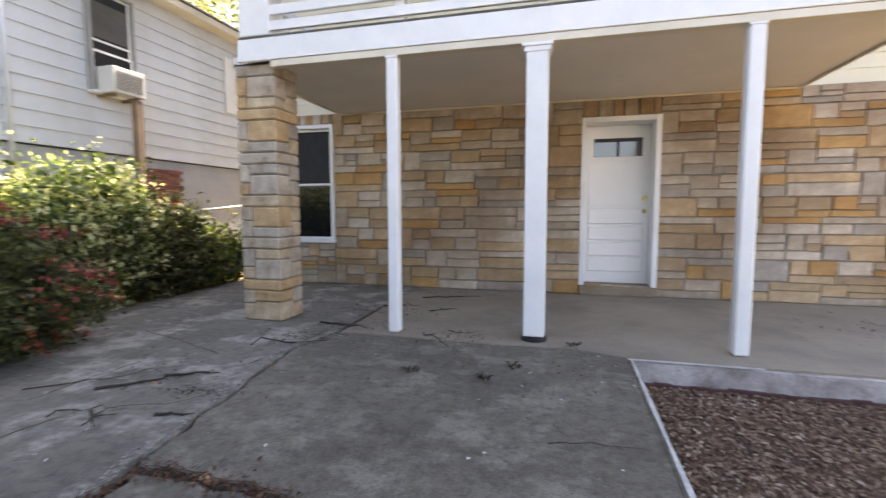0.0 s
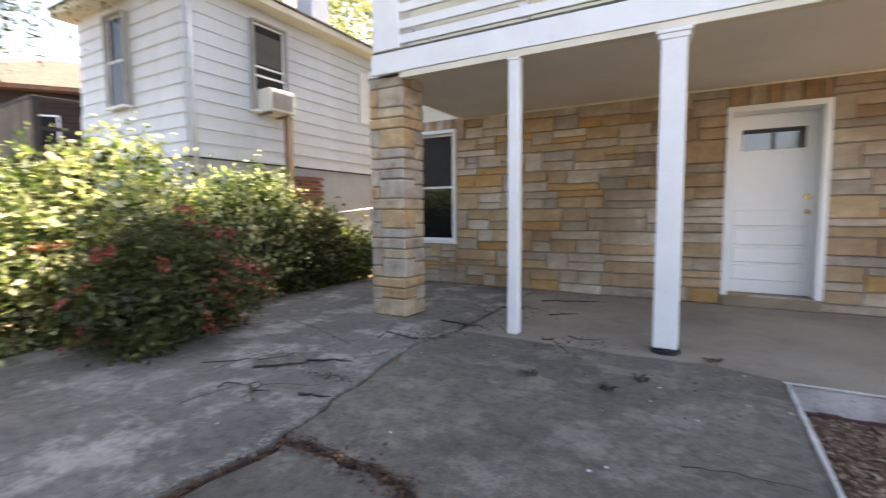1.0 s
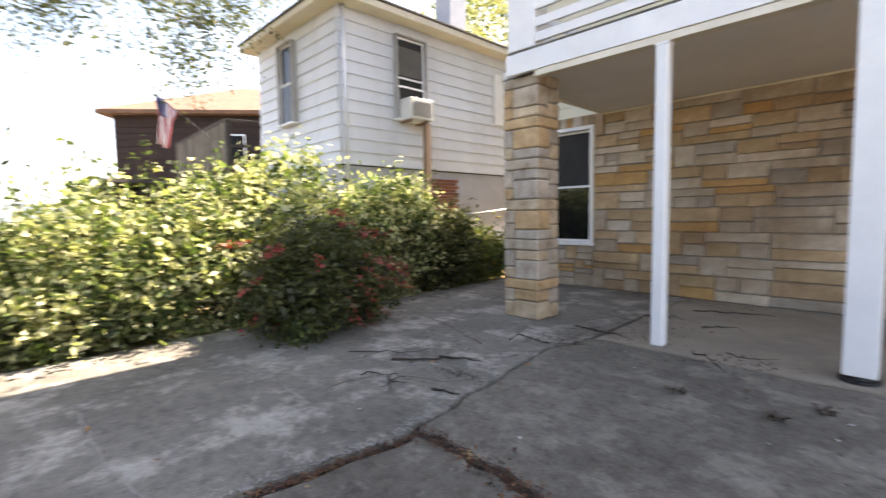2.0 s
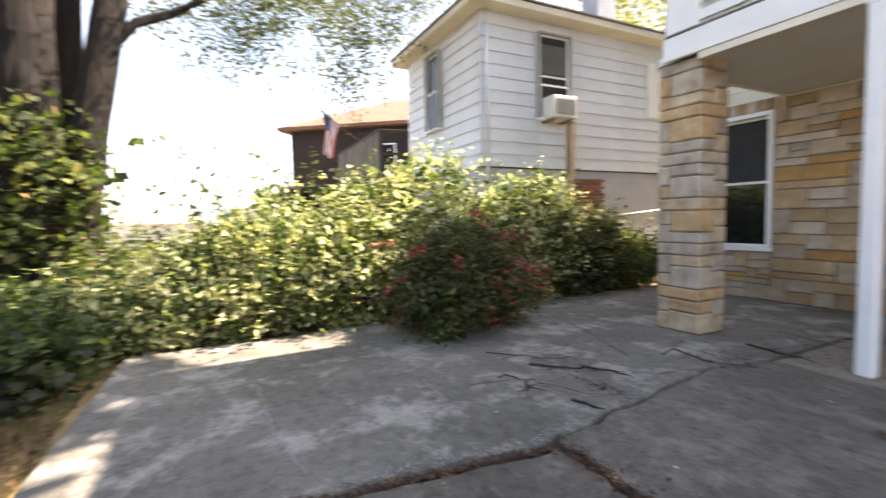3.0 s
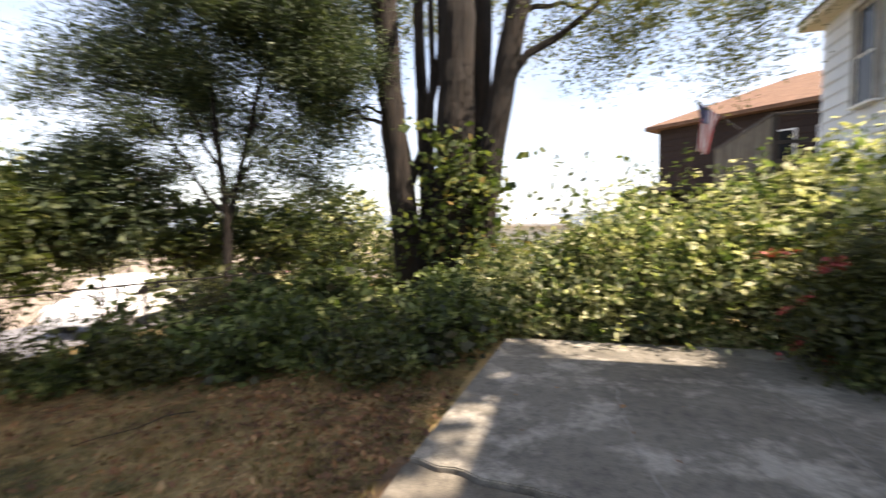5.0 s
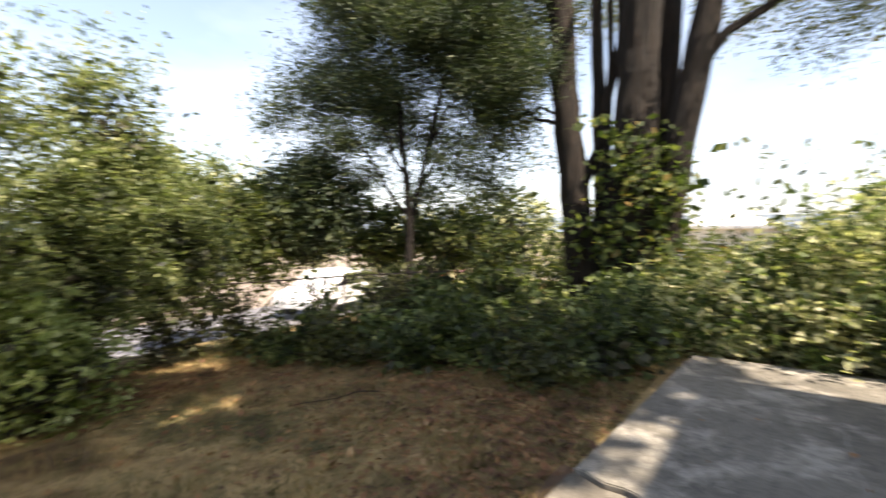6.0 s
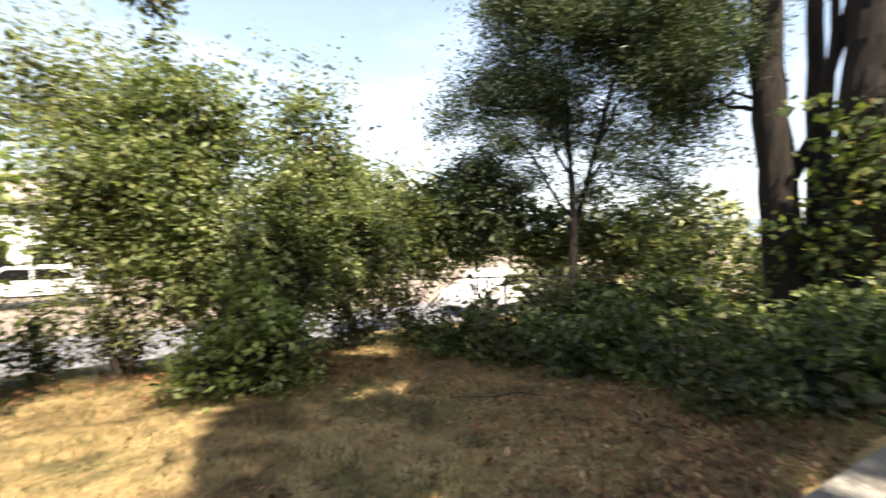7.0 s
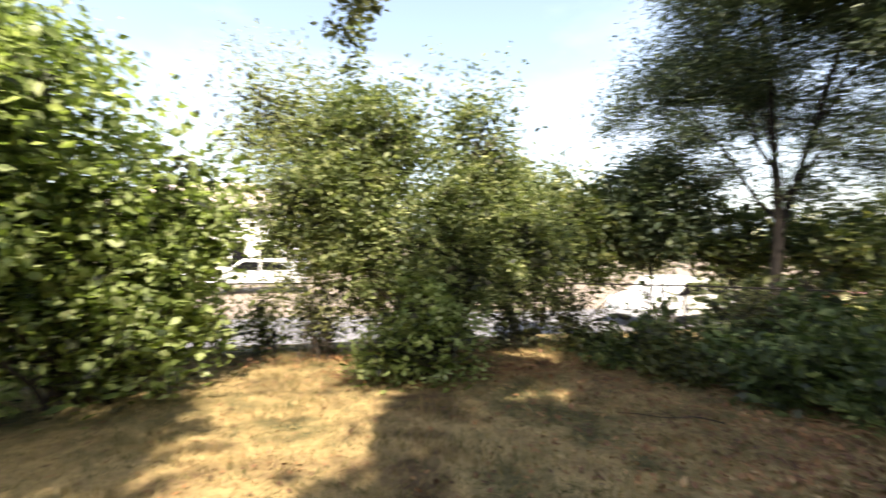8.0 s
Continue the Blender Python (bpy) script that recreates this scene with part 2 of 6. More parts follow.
def bark_material():
    """Deep upright ridges, grey on the crests, nearly black in the furrows."""
    m, n, l, b = material("ridged_grey_brown_bark")
    tc, mp = n.new("ShaderNodeTexCoord"), n.new("ShaderNodeMapping")
    mp.inputs["Scale"].default_value = (17.0, 17.0, 2.4)
    l.new(tc.outputs["Object"], mp.inputs["Vector"])
    t = n.new("ShaderNodeTexNoise")
    t.inputs["Scale"].default_value, t.inputs["Detail"].default_value, t.inputs["Roughness"].default_value, t.inputs["Distortion"].default_value = 1.0, 6, 0.65, 0.8
    l.new(mp.outputs[0], t.inputs["Vector"])
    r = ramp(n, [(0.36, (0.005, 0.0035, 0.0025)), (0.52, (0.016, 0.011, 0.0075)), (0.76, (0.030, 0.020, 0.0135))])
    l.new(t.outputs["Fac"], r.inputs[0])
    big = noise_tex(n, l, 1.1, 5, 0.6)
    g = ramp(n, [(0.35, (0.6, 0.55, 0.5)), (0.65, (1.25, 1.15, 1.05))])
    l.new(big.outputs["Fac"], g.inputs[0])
    l.new(mix(n, l, "MULTIPLY", 1.0, r.outputs[0], g.outputs[0]), b.inputs["Base Color"])
    b.inputs["Roughness"].default_value = 0.95
    bump(n, l, t.outputs["Fac"], 1.0, 0.05, b)
    return m


M_BARK = bark_material()
M_TWIG = surface("thin_brown_twigs", (0.022, 0.016, 0.012), (0.06, 0.044, 0.031), 12.0, 60.0, 0.9, 0.3, 0.003)
M_SOIL = surface("dark_soil_and_leaf_litter", (0.05, 0.03, 0.018), (0.13, 0.075, 0.04), 6.0, 70.0, 0.95, 0.8, 0.01)
M_ROAD = surface("pale_asphalt_road", (0.15, 0.146, 0.152), (0.205, 0.20, 0.207), 1.5, 80.0, 0.9, 0.3, 0.004)
M_FLOWER = leaf_material("red_berries", [(0.0, (0.17, 0.018, 0.014)), (0.5, (0.30, 0.045, 0.036)), (1.0, (0.33, 0.11, 0.06))], 0.2)
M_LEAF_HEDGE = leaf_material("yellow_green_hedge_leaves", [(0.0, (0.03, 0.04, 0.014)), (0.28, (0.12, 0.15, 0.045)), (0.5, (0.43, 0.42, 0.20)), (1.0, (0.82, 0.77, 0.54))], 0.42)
M_LEAF_OLIVE = leaf_material("dull_olive_hedge_leaves", [(0.0, (0.02, 0.025, 0.009)), (0.5, (0.07, 0.075, 0.028)), (0.8, (0.20, 0.19, 0.085)), (1.0, (0.62, 0.56, 0.38))])
M_LEAF_DARK = leaf_material("dark_green_shrub_leaves", [(0.0, (0.024, 0.030, 0.009)), (0.55, (0.06, 0.067, 0.018)), (1.0, (0.15, 0.15, 0.042))], 0.35)
M_LEAF_MID = leaf_material("mid_green_tree_leaves", [(0.0, (0.028, 0.042, 0.013)), (0.5, (0.065, 0.085, 0.025)), (0.85, (0.13, 0.145, 0.045)), (1.0, (0.24, 0.23, 0.09))])
M_LEAF_WEED = leaf_material("mixed_green_weed_leaves", [(0.0, (0.015, 0.024, 0.007)), (0.45, (0.05, 0.075, 0.02)), (0.75, (0.13, 0.165, 0.05)), (1.0, (0.34, 0.36, 0.14))], 0.42)
M_LEAF_CONIFER = leaf_material("fine_dark_green_tree_leaves", [(0.0, (0.022, 0.036, 0.018)), (0.6, (0.05, 0.072, 0.034)), (1.0, (0.14, 0.16, 0.07))], 0.35)
M_LEAF_MAPLE = leaf_material("broad_light_green_leaves", [(0.0, (0.022, 0.04, 0.01)), (0.45, (0.08, 0.12, 0.03)), (0.72, (0.25, 0.31, 0.11)), (1.0, (0.55, 0.56, 0.30))], 0.45)
M_LEAF_VINE = leaf_material("broad_creeper_leaves", [(0.0, (0.02, 0.035, 0.01)), (0.55, (0.07, 0.10, 0.025)), (0.85, (0.20, 0.22, 0.06)), (1.0, (0.36, 0.24, 0.08))], 0.45)
M_LEAF_BROAD = leaf_material("broad_mid_green_leaves", [(0.0, (0.02, 0.035, 0.01)), (0.35, (0.13, 0.175, 0.04)), (0.7, (0.31, 0.37, 0.14)), (1.0, (0.50, 0.54, 0.29))], 0.5)
M_LEAF_CANOPY = leaf_material("thin_grey_green_leaves", [(0.0, (0.035, 0.045, 0.018)), (0.5, (0.085, 0.10, 0.04)), (0.82, (0.17, 0.17, 0.065)), (0.93, (0.24, 0.15, 0.055)), (1.0, (0.30, 0.29, 0.12))], 0.5)
M_LEAF_LAWN = leaf_material("lawn_shrub_leaves", [(0.0, (0.03, 0.042, 0.014)), (0.4, (0.10, 0.13, 0.045)), (0.72, (0.22, 0.25, 0.10)), (1.0, (0.44, 0.45, 0.22))], 0.45)
# near-black so that the shade inside a crown sits in the leaf colour
M_LEAF_INNER = leaf_material("shade_dark_inner_leaves", [(0.0, (0.012, 0.016, 0.006)), (0.6, (0.028, 0.034, 0.012)), (1.0, (0.06, 0.05, 0.02))], 0.15)
M_LEAF_WISP = leaf_material("pale_yellow_green_leaves", [(0.0, (0.07, 0.085, 0.03)), (0.5, (0.22, 0.24, 0.09)), (1.0, (0.46, 0.46, 0.22))], 0.5)
M_LEAF_AUTUMN = leaf_material("yellowing_vine_leaves", [(0.0, (0.045, 0.07, 0.018)), (0.6, (0.11, 0.135, 0.035)), (0.9, (0.20, 0.18, 0.06)), (1.0, (0.26, 0.10, 0.04))])
M_GRASS = leaf_material("dry_lawn_blades", [(0.0, (0.05, 0.054, 0.017)), (0.4, (0.13, 0.11, 0.038)), (0.8, (0.38, 0.275, 0.125)), (1.0, (0.13, 0.065, 0.026))], 0.25, 0.7)
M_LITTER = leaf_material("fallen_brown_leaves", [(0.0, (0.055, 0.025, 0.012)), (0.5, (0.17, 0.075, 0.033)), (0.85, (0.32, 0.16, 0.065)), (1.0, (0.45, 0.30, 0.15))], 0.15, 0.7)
M_CRACKLITTER = leaf_material("rotting_red_brown_leaves", [(0.0, (0.022, 0.011, 0.007)), (0.5, (0.085, 0.035, 0.018)), (0.85, (0.17, 0.08, 0.035)), (1.0, (0.30, 0.19, 0.09))], 0.1, 0.8)
M_CHIPS = islands("wood_chip_gravel", [(0.0, (0.07, 0.039, 0.023)), (0.45, (0.17, 0.105, 0.066)), (0.85, (0.25, 0.17, 0.115)), (1.0, (0.40, 0.31, 0.235))])


def ground_material():
    """Dry lawn by the slab, bare pale earth further off."""
    m, n, l, b = material("dry_lawn_soil")
    a, c, f = noise_tex(n, l, 0.9, 8, 0.65), noise_tex(n, l, 5.0, 6, 0.7), noise_tex(n, l, 60.0, 3)
    r1 = ramp(n, [(0.36, (0.07, 0.038, 0.016)), (0.48, (0.33, 0.238, 0.112)), (0.60, (0.058, 0.056, 0.018))])
    l.new(a.outputs["Fac"], r1.inputs[0])
    r2 = ramp(n, [(0.3, (0.72, 0.68, 0.62)), (0.7, (1.2, 1.18, 1.1))])
    l.new(c.outputs["Fac"], r2.inputs[0])
    col = mix(n, l, "MULTIPLY", 1.0, r1.outputs[0], r2.outputs[0])
    tc, sep, mr = n.new("ShaderNodeTexCoord"), n.new("ShaderNodeSeparateXYZ"), n.new("ShaderNodeMapRange")
    l.new(tc.outputs["Object"], sep.inputs[0])
    l.new(sep.outputs["Y"], mr.inputs["Value"])
    for k, v in (("From Min", -5.2), ("From Max", -8.0), ("To Min", 0.0), ("To Max", 1.0)):
        mr.inputs[k].default_value = v
    col = mix(n, l, "MIX", mr.outputs[0], col, (0.25, 0.20, 0.155))
    l.new(col, b.inputs["Base Color"])
    b.inputs["Roughness"].default_value = 0.95
    bump(n, l, f.outputs["Fac"], 0.6, 0.01, b)
    return m


M_LAWN = ground_material()


# ---- mesh helpers ----
def box(bm, x0, x1, y0, y1, z0, z1, m=None):
    c = Matrix.Translation(((x0 + x1) / 2, (y0 + y1) / 2, (z0 + z1) / 2)) @ Matrix.Diagonal((x1 - x0, y1 - y0, z1 - z0, 1))
    return bmesh.ops.create_cube(bm, size=1.0, matrix=(m @ c) if m else c)["verts"]


def cyl(bm, p, q, r0, r1=None, n=12):
    p, q = Vector(p), Vector(q)
    d = q - p
    m = Matrix.Translation((p + q) / 2) @ d.to_track_quat("Z", "Y").to_matrix().to_4x4()
    bmesh.ops.create_cone(bm, cap_ends=True, segments=n, radius1=r0, radius2=r0 if r1 is None else r1, depth=d.length, matrix=m)


def ball(bm, p, r, s=(1, 1, 1)):
    bmesh.ops.create_icosphere(bm, subdivisions=2, radius=r, matrix=Matrix.Translation(p) @ Matrix.Diagonal((*s, 1)))


def tube(bm, pts, radii, n=9, rough=0.0):
    rings = []
    for k, p in enumerate(pts):
        d = (Vector(pts[min(k + 1, len(pts) - 1)]) - Vector(pts[max(k - 1, 0)])).normalized()
        u = d.cross(Vector((0.31, 0.95, 0.05)) if abs(d.y) < 0.8 else Vector((1, 0, 0.1))).normalized()
        w = d.cross(u)
        rings.append([bm.verts.new(Vector(p) + (u * math.cos(a) + w * math.sin(a)) * radii[k] * (1 + random.uniform(-rough, rough)))
                      for a in (2 * math.pi * i / n for i in range(n))])
    for a, b in zip(rings, rings[1:]):
        for i in range(n):
            bm.faces.new((a[i], a[(i + 1) % n], b[(i + 1) % n], b[i]))
    bm.faces.new(rings[0][::-1])
    bm.faces.new(rings[-1])


def soften(bm, w):
    bmesh.ops.bevel(bm, geom=list(bm.edges), offset=w, segments=1, affect="EDGES", clamp_overlap=True)


def to_mesh(name, bm, mat, smooth=False):
    me = bpy.data.meshes.new(name)
    bm.normal_update()
    bm.to_mesh(me)
    bm.free()
    me.materials.append(mat)
    if smooth:
        me.polygons.foreach_set("use_smooth", [True] * len(me.polygons))
    return me


def part(name, bm, mat, parent, label="", smooth=False):
    ob = new(name, to_mesh(name, bm, mat, smooth))
    ob.parent = parent
    return tagged(ob, label)


def solid(name, bm, mat, label, category, kind="", group="", smooth=False):
    return tagged(new(name, to_mesh(name, bm, mat, smooth)), label, category, group, kind)


def thing(name, label, category, at=(0, 0, 0), group="", kind=""):
    ob = new(name)
    ob.empty_display_size = 0.1
    ob.location = at
    return tagged(ob, label, category, group, kind)


def boxes(name, mat, parent, lst, bevel=0.0, label=""):
    bm = bmesh.new()
    for b in lst:
        box(bm, *b)
    if bevel:
        soften(bm, bevel)
    return part(name, bm, mat, parent, label)


rng = np.random.default_rng(7)


def leaf_cloud(name, pts, size, mat, parent=None, width=0.55, droop=0.25, flat=0.5, label="", spread=0.35):
    """Many small folded leaves at the given places, in one mesh."""
    n = len(pts)
    a = rng.normal(size=(n, 3))
    a[:, 2] = a[:, 2] * 0.6 - droop
    a /= np.linalg.norm(a, axis=1)[:, None]
    u = rng.normal(size=(n, 3)) * (1 - flat) + np.array([0, 0, flat])
    b = np.cross(u, a)
    b /= np.linalg.norm(b, axis=1)[:, None] + 1e-9
    c = np.cross(a, b)
    s = size * (1 + spread * rng.normal(size=(n, 1))).clip(0.45, 1.9)
    v = np.empty((n, 4, 3))
    v[:, 0] = pts
    v[:, 1] = pts + a * s * 0.45 + b * s * width * 0.5 + c * s * 0.08
    v[:, 2] = pts + a * s
    v[:, 3] = pts + a * s * 0.45 - b * s * width * 0.5 + c * s * 0.08
    i = np.arange(n)[:, None] * 4
    f = np.concatenate([i + [0, 1, 2], i + [0, 2, 3]], axis=1).reshape(-1, 3)
    me = bpy.data.meshes.new(name)
    me.vertices.add(n * 4)
    me.vertices.foreach_set("co", v.reshape(-1))
    me.loops.add(len(f) * 3)
    me.loops.foreach_set("vertex_index", f.reshape(-1).astype(np.int32))
    me.polygons.add(len(f))
    me.polygons.foreach_set("loop_start", (np.arange(len(f)) * 3).astype(np.int32))
    me.update(calc_edges=True)
    me.materials.append(mat)
    ob = new(name, me)
    ob.parent = parent
    return tagged(ob, label)


def blob_points(blobs, clumps, per, r, shell=0.55):
    """Leaf places in clumps near the skins of some rounded volumes. A blob: centre, radii."""
    w = np.array([b[3] * b[4] * b[5] for b in blobs]) ** 0.67
    pick = rng.choice(len(blobs), size=clumps, p=w / w.sum())
    B = np.array(blobs)[pick]
    d = rng.normal(size=(clumps, 3))
    d /= np.linalg.norm(d, axis=1)[:, None]
    q = B[:, :3] + d * B[:, 3:6] * (shell + (1.08 - shell) * rng.random((clumps, 1)) ** 0.6)
    rr = r * (0.5 + rng.random((clumps, 1, 1)))
    p = q[:, None, :] + rng.normal(size=(clumps, per, 3)) * rr * np.array([1, 1, 0.7])
    return p.reshape(-1, 3)


def shoot_points(starts, dirs, length, per, r=0.04):
    """Leaf places along thin shoots that stick out of a crown."""
    k = rng.random((len(starts), per, 1))
    p = starts[:, None, :] + dirs[:, None, :] * length[:, None, None] * k + rng.normal(size=(len(starts), per, 3)) * r
    return p.reshape(-1, 3)


def shoots(blobs, count, length, per, up=0.6, r=0.04):
    B = np.array(blobs)[rng.integers(0, len(blobs), count)]
    d = rng.normal(size=(count, 3))
    d[:, 2] = np.abs(d[:, 2]) * 0.8 + up * 0.5
    d /= np.linalg.norm(d, axis=1)[:, None]
    st = B[:, :3] + d * B[:, 3:6] * 0.85
    e = d + np.array([0, 0, up]) * rng.random((count, 1))
    e /= np.linalg.norm(e, axis=1)[:, None]
    return shoot_points(st, e, length * (0.4 + rng.random(count)), per, r)


def above(pts, z):
    """Keep leaves above the ground."""
    return pts[pts[:, 2] > z]


def bent(p, q, sag, n=6, jitter=0.06):
    p, q = Vector(p), Vector(q)
    out = []
    for k in range(n + 1):
        f = k / n
        v = p.lerp(q, f) + Vector((0, 0, sag * 4 * f * (1 - f)))
        if 0 < k < n:
            v += Vector([random.uniform(-jitter, jitter) for _ in range(3)])
        out.append(v)
    return out


def stems(name, parent, base, blobs, count, r0, spread=0.12, mat=None):
    """Woody stems from the base into the crown, each with side twigs, as one mesh."""
    bm = bmesh.new()
    for k in range(count):
        b = blobs[k % len(blobs)]
        tip = Vector((b[0] + random.uniform(-0.6, 0.6) * b[3], b[1] + random.uniform(-0.6, 0.6) * b[4], b[2] + random.uniform(-0.2, 0.7) * b[5]))
        st = Vector(base) + Vector((random.uniform(-spread, spread), random.uniform(-spread, spread), 0))
        ps = bent(st, tip, 0.05, 5, 0.05)
        tube(bm, ps, [r0 * (1 - 0.8 * f / 5) for f in range(6)], 5)
        for _ in range(3):
            o = ps[random.randint(2, 4)]
            e = o + Vector((random.uniform(-1, 1) * b[3] * 0.6, random.uniform(-1, 1) * b[4] * 0.6, random.uniform(0.1, 0.8) * b[5] * 0.7))
            tube(bm, bent(o, e, 0.03, 3, 0.03), [r0 * 0.4, r0 * 0.3, r0 * 0.2, r0 * 0.1], 4)
    return part(name, bm, mat or M_TWIG, parent)


# ---- ground, slabs and gravel ----
def ground_z(x, y):
    """Height of the ground: a lawn that falls gently away from the slab, a bank, then the lower street."""
    d = max(0.0, -y)
    z = -0.07 - 0.055 * min(d, 5.0)
    k = min(max((d - 5.0) / 4.0, 0), 1)
    z -= 1.45 * k * k * (3 - 2 * k)
    w = min(max((-x - 7.0) / 10.0, 0), 1)
    z -= 1.3 * w * w * (3 - 2 * w) * (1 - k)
    return z


def build_ground():
    xs = [-900, -300, -120, -60, -40, -30, -24, -19, -16] + [-14 + 0.5 * i for i in range(41)] + [9, 12, 16, 24, 40, 80, 200, 600]
    ys = [-900, -300, -120, -70, -45, -32, -25, -20, -17] + [-14 + 0.5 * i for i in range(57)] + [17, 20, 26, 40, 80, 200, 600]
    bm = bmesh.new()
    g = [[bm.verts.new((x, y, ground_z(x, y) - (0.3 if y > 0.2 and x > -4.6 else 0.0) + 0.02 * noise.noise((x * 0.9, y * 0.9, 0)))) for y in ys] for x in xs]
    for i in range(len(xs) - 1):
        for j in range(len(ys) - 1):
            bm.faces.new((g[i][j], g[i + 1][j], g[i + 1][j + 1], g[i][j + 1]))
    return solid("ground", bm, M_LAWN, "dry brownish lawn falling away to a street", "ground", "structure", smooth=True)


build_ground()


def jagged(pts, step=0.08, amp=0.018, seed=0):
    out = []
    for (x0, y0), (x1, y1) in zip(pts, pts[1:]):
        n = max(1, int(math.hypot(x1 - x0, y1 - y0) / step))
        for k in range(n):
            f = k / n
            x, y = x0 + (x1 - x0) * f, y0 + (y1 - y0) * f
            v = noise.noise_vector((x * 7, y * 7, seed))
            s = amp if k else amp * 0.4
            out.append((x + v.x * s, y + v.y * s))
    return out + [pts[-1]]


def slab(name, outline, z, mat, label, thick=0.14):
    bm = bmesh.new()
    vs = [bm.verts.new((x, y, z)) for x, y in outline]
    f = bm.faces.new(vs)
    if f.normal.z < 0 or sum((x1 - x0) * (y1 + y0) for (x0, y0), (x1, y1) in zip(outline, outline[1:] + outline[:1])) > 0:
        f.normal_flip()
    r = bmesh.ops.extrude_face_region(bm, geom=[f])
    for v in r["geom"]:
        if isinstance(v, bmesh.types.BMVert):
            v.co.z -= thick
    f.normal_update()
    bmesh.ops.recalc_face_normals(bm, faces=bm.faces)
    top = [e for e in bm.edges if all(abs(v.co.z - z) < 1e-5 for v in e.verts)]
    bmesh.ops.bevel(bm, geom=top, offset=0.006, segments=2, affect="EDGES", clamp_overlap=True)
    return solid(name, bm, mat, label, "concrete slab", "structure")


CRACK_W = jagged([(-1.87, -0.01), (-1.74, 0.62), (-1.62, 1.28), (-1.53, 2.24), (-1.74, 3.28), (-1.83, 3.9), (-1.74, 4.47)], 0.04, 0.034, 1)
CRACK_Y = jagged([(-1.50, 2.28), (-1.19, 2.30), (-0.80, 2.24), (-0.35, 2.02), (0.2, 1.85), (0.72, 1.80)], 0.04, 0.05, 2)
CRACK_P = jagged([(-1.70, 4.49), (-0.9, 4.47), (-0.3, 4.46), (0.3, 4.50), (0.74, 4.34)], 0.09, 0.012, 3)
slab("pavement_west", CRACK_W + [(-1.78, 6.98), (-4.7, 6.98), (-4.55, 4.4), (-4.45, 2.3), (-4.34, 0.1)], 0.0, M_CONC_OLD, "pale worn cracked concrete slab beside a hedge")
east = [(x + 0.02, y) for x, y in CRACK_W if y > 2.26]
slab("pavement_middle", CRACK_Y + [(0.74, 4.30)] + [(x, y - 0.012) for x, y in CRACK_P[::-1]][1:] + east[::-1][2:], -0.004, M_CONC, "dark weathered concrete slab with a broken edge")
south = [(x + 0.028 + 0.035 * min(1, y / 1.6), y) for x, y in CRACK_W if y < 2.2]
slab("pavement_south", south + [(x, y - 0.055) for x, y in CRACK_Y] + [(0.72, -0.02), (-1.8, -0.02)], -0.009, M_CONC, "dark concrete slab with a chipped edge")
slab("porch_floor", CRACK_P + [(4.6, 4.34), (4.6, 6.98), (-1.76, 6.98), (-1.70, 4.6)], 0.0, M_PORCH, "smooth grey concrete porch floor", 0.32)

bm = bmesh.new()
box(bm, -1.95, 0.7, -0.1, 4.6, -0.16, -0.045)
solid("soil_bed", bm, M_SOIL, "dark soil showing in the slab cracks", "soil", "structure")
bm = bmesh.new()
box(bm, 0.722, 0.768, -0.02, 4.28, -0.3, 0.0)
soften(bm, 0.006)
solid("kerb_west", bm, M_CONC, "dark concrete slab edge beside the gravel bed", "kerb", "structure")
bm = bmesh.new()
box(bm, 0.77, 4.6, 4.285, 4.335, -0.3, -0.012)
kerb = solid("kerb", bm, M_KERB, "low grey painted concrete kerb round the gravel bed", "kerb", "structure")
bm = bmesh.new()
for k in range(36):
    y = -0.02 + k * 0.12
    w = random.uniform(0.006, 0.013)
    box(bm, 0.752 - w, 0.752 + w, y, y + 0.122, 0.001, 0.0055)
for k in range(8):
    x = 0.73 + k * 0.11
    w = random.uniform(0.006, 0.014)
    box(bm, x, x + 0.112, 4.31 - w, 4.31 + w, 0.0005, 0.006)
solid("kerb_line", bm, M_KLINE, "worn white painted line along the kerb edge", "painted line", "structure")


bm = bmesh.new()
for k in range(32):
    x = 0.78 + 0.12 * k
    h = random.uniform(-0.006, 0.008)
    box(bm, x, x + 0.121, 4.258 + h * 0.5, 4.284, -0.2, -0.150 + h)
soften(bm, 0.004)
solid("edging", bm, M_EDGING, "dark red-brown edging strip at the foot of the kerb", "edging", "structure")


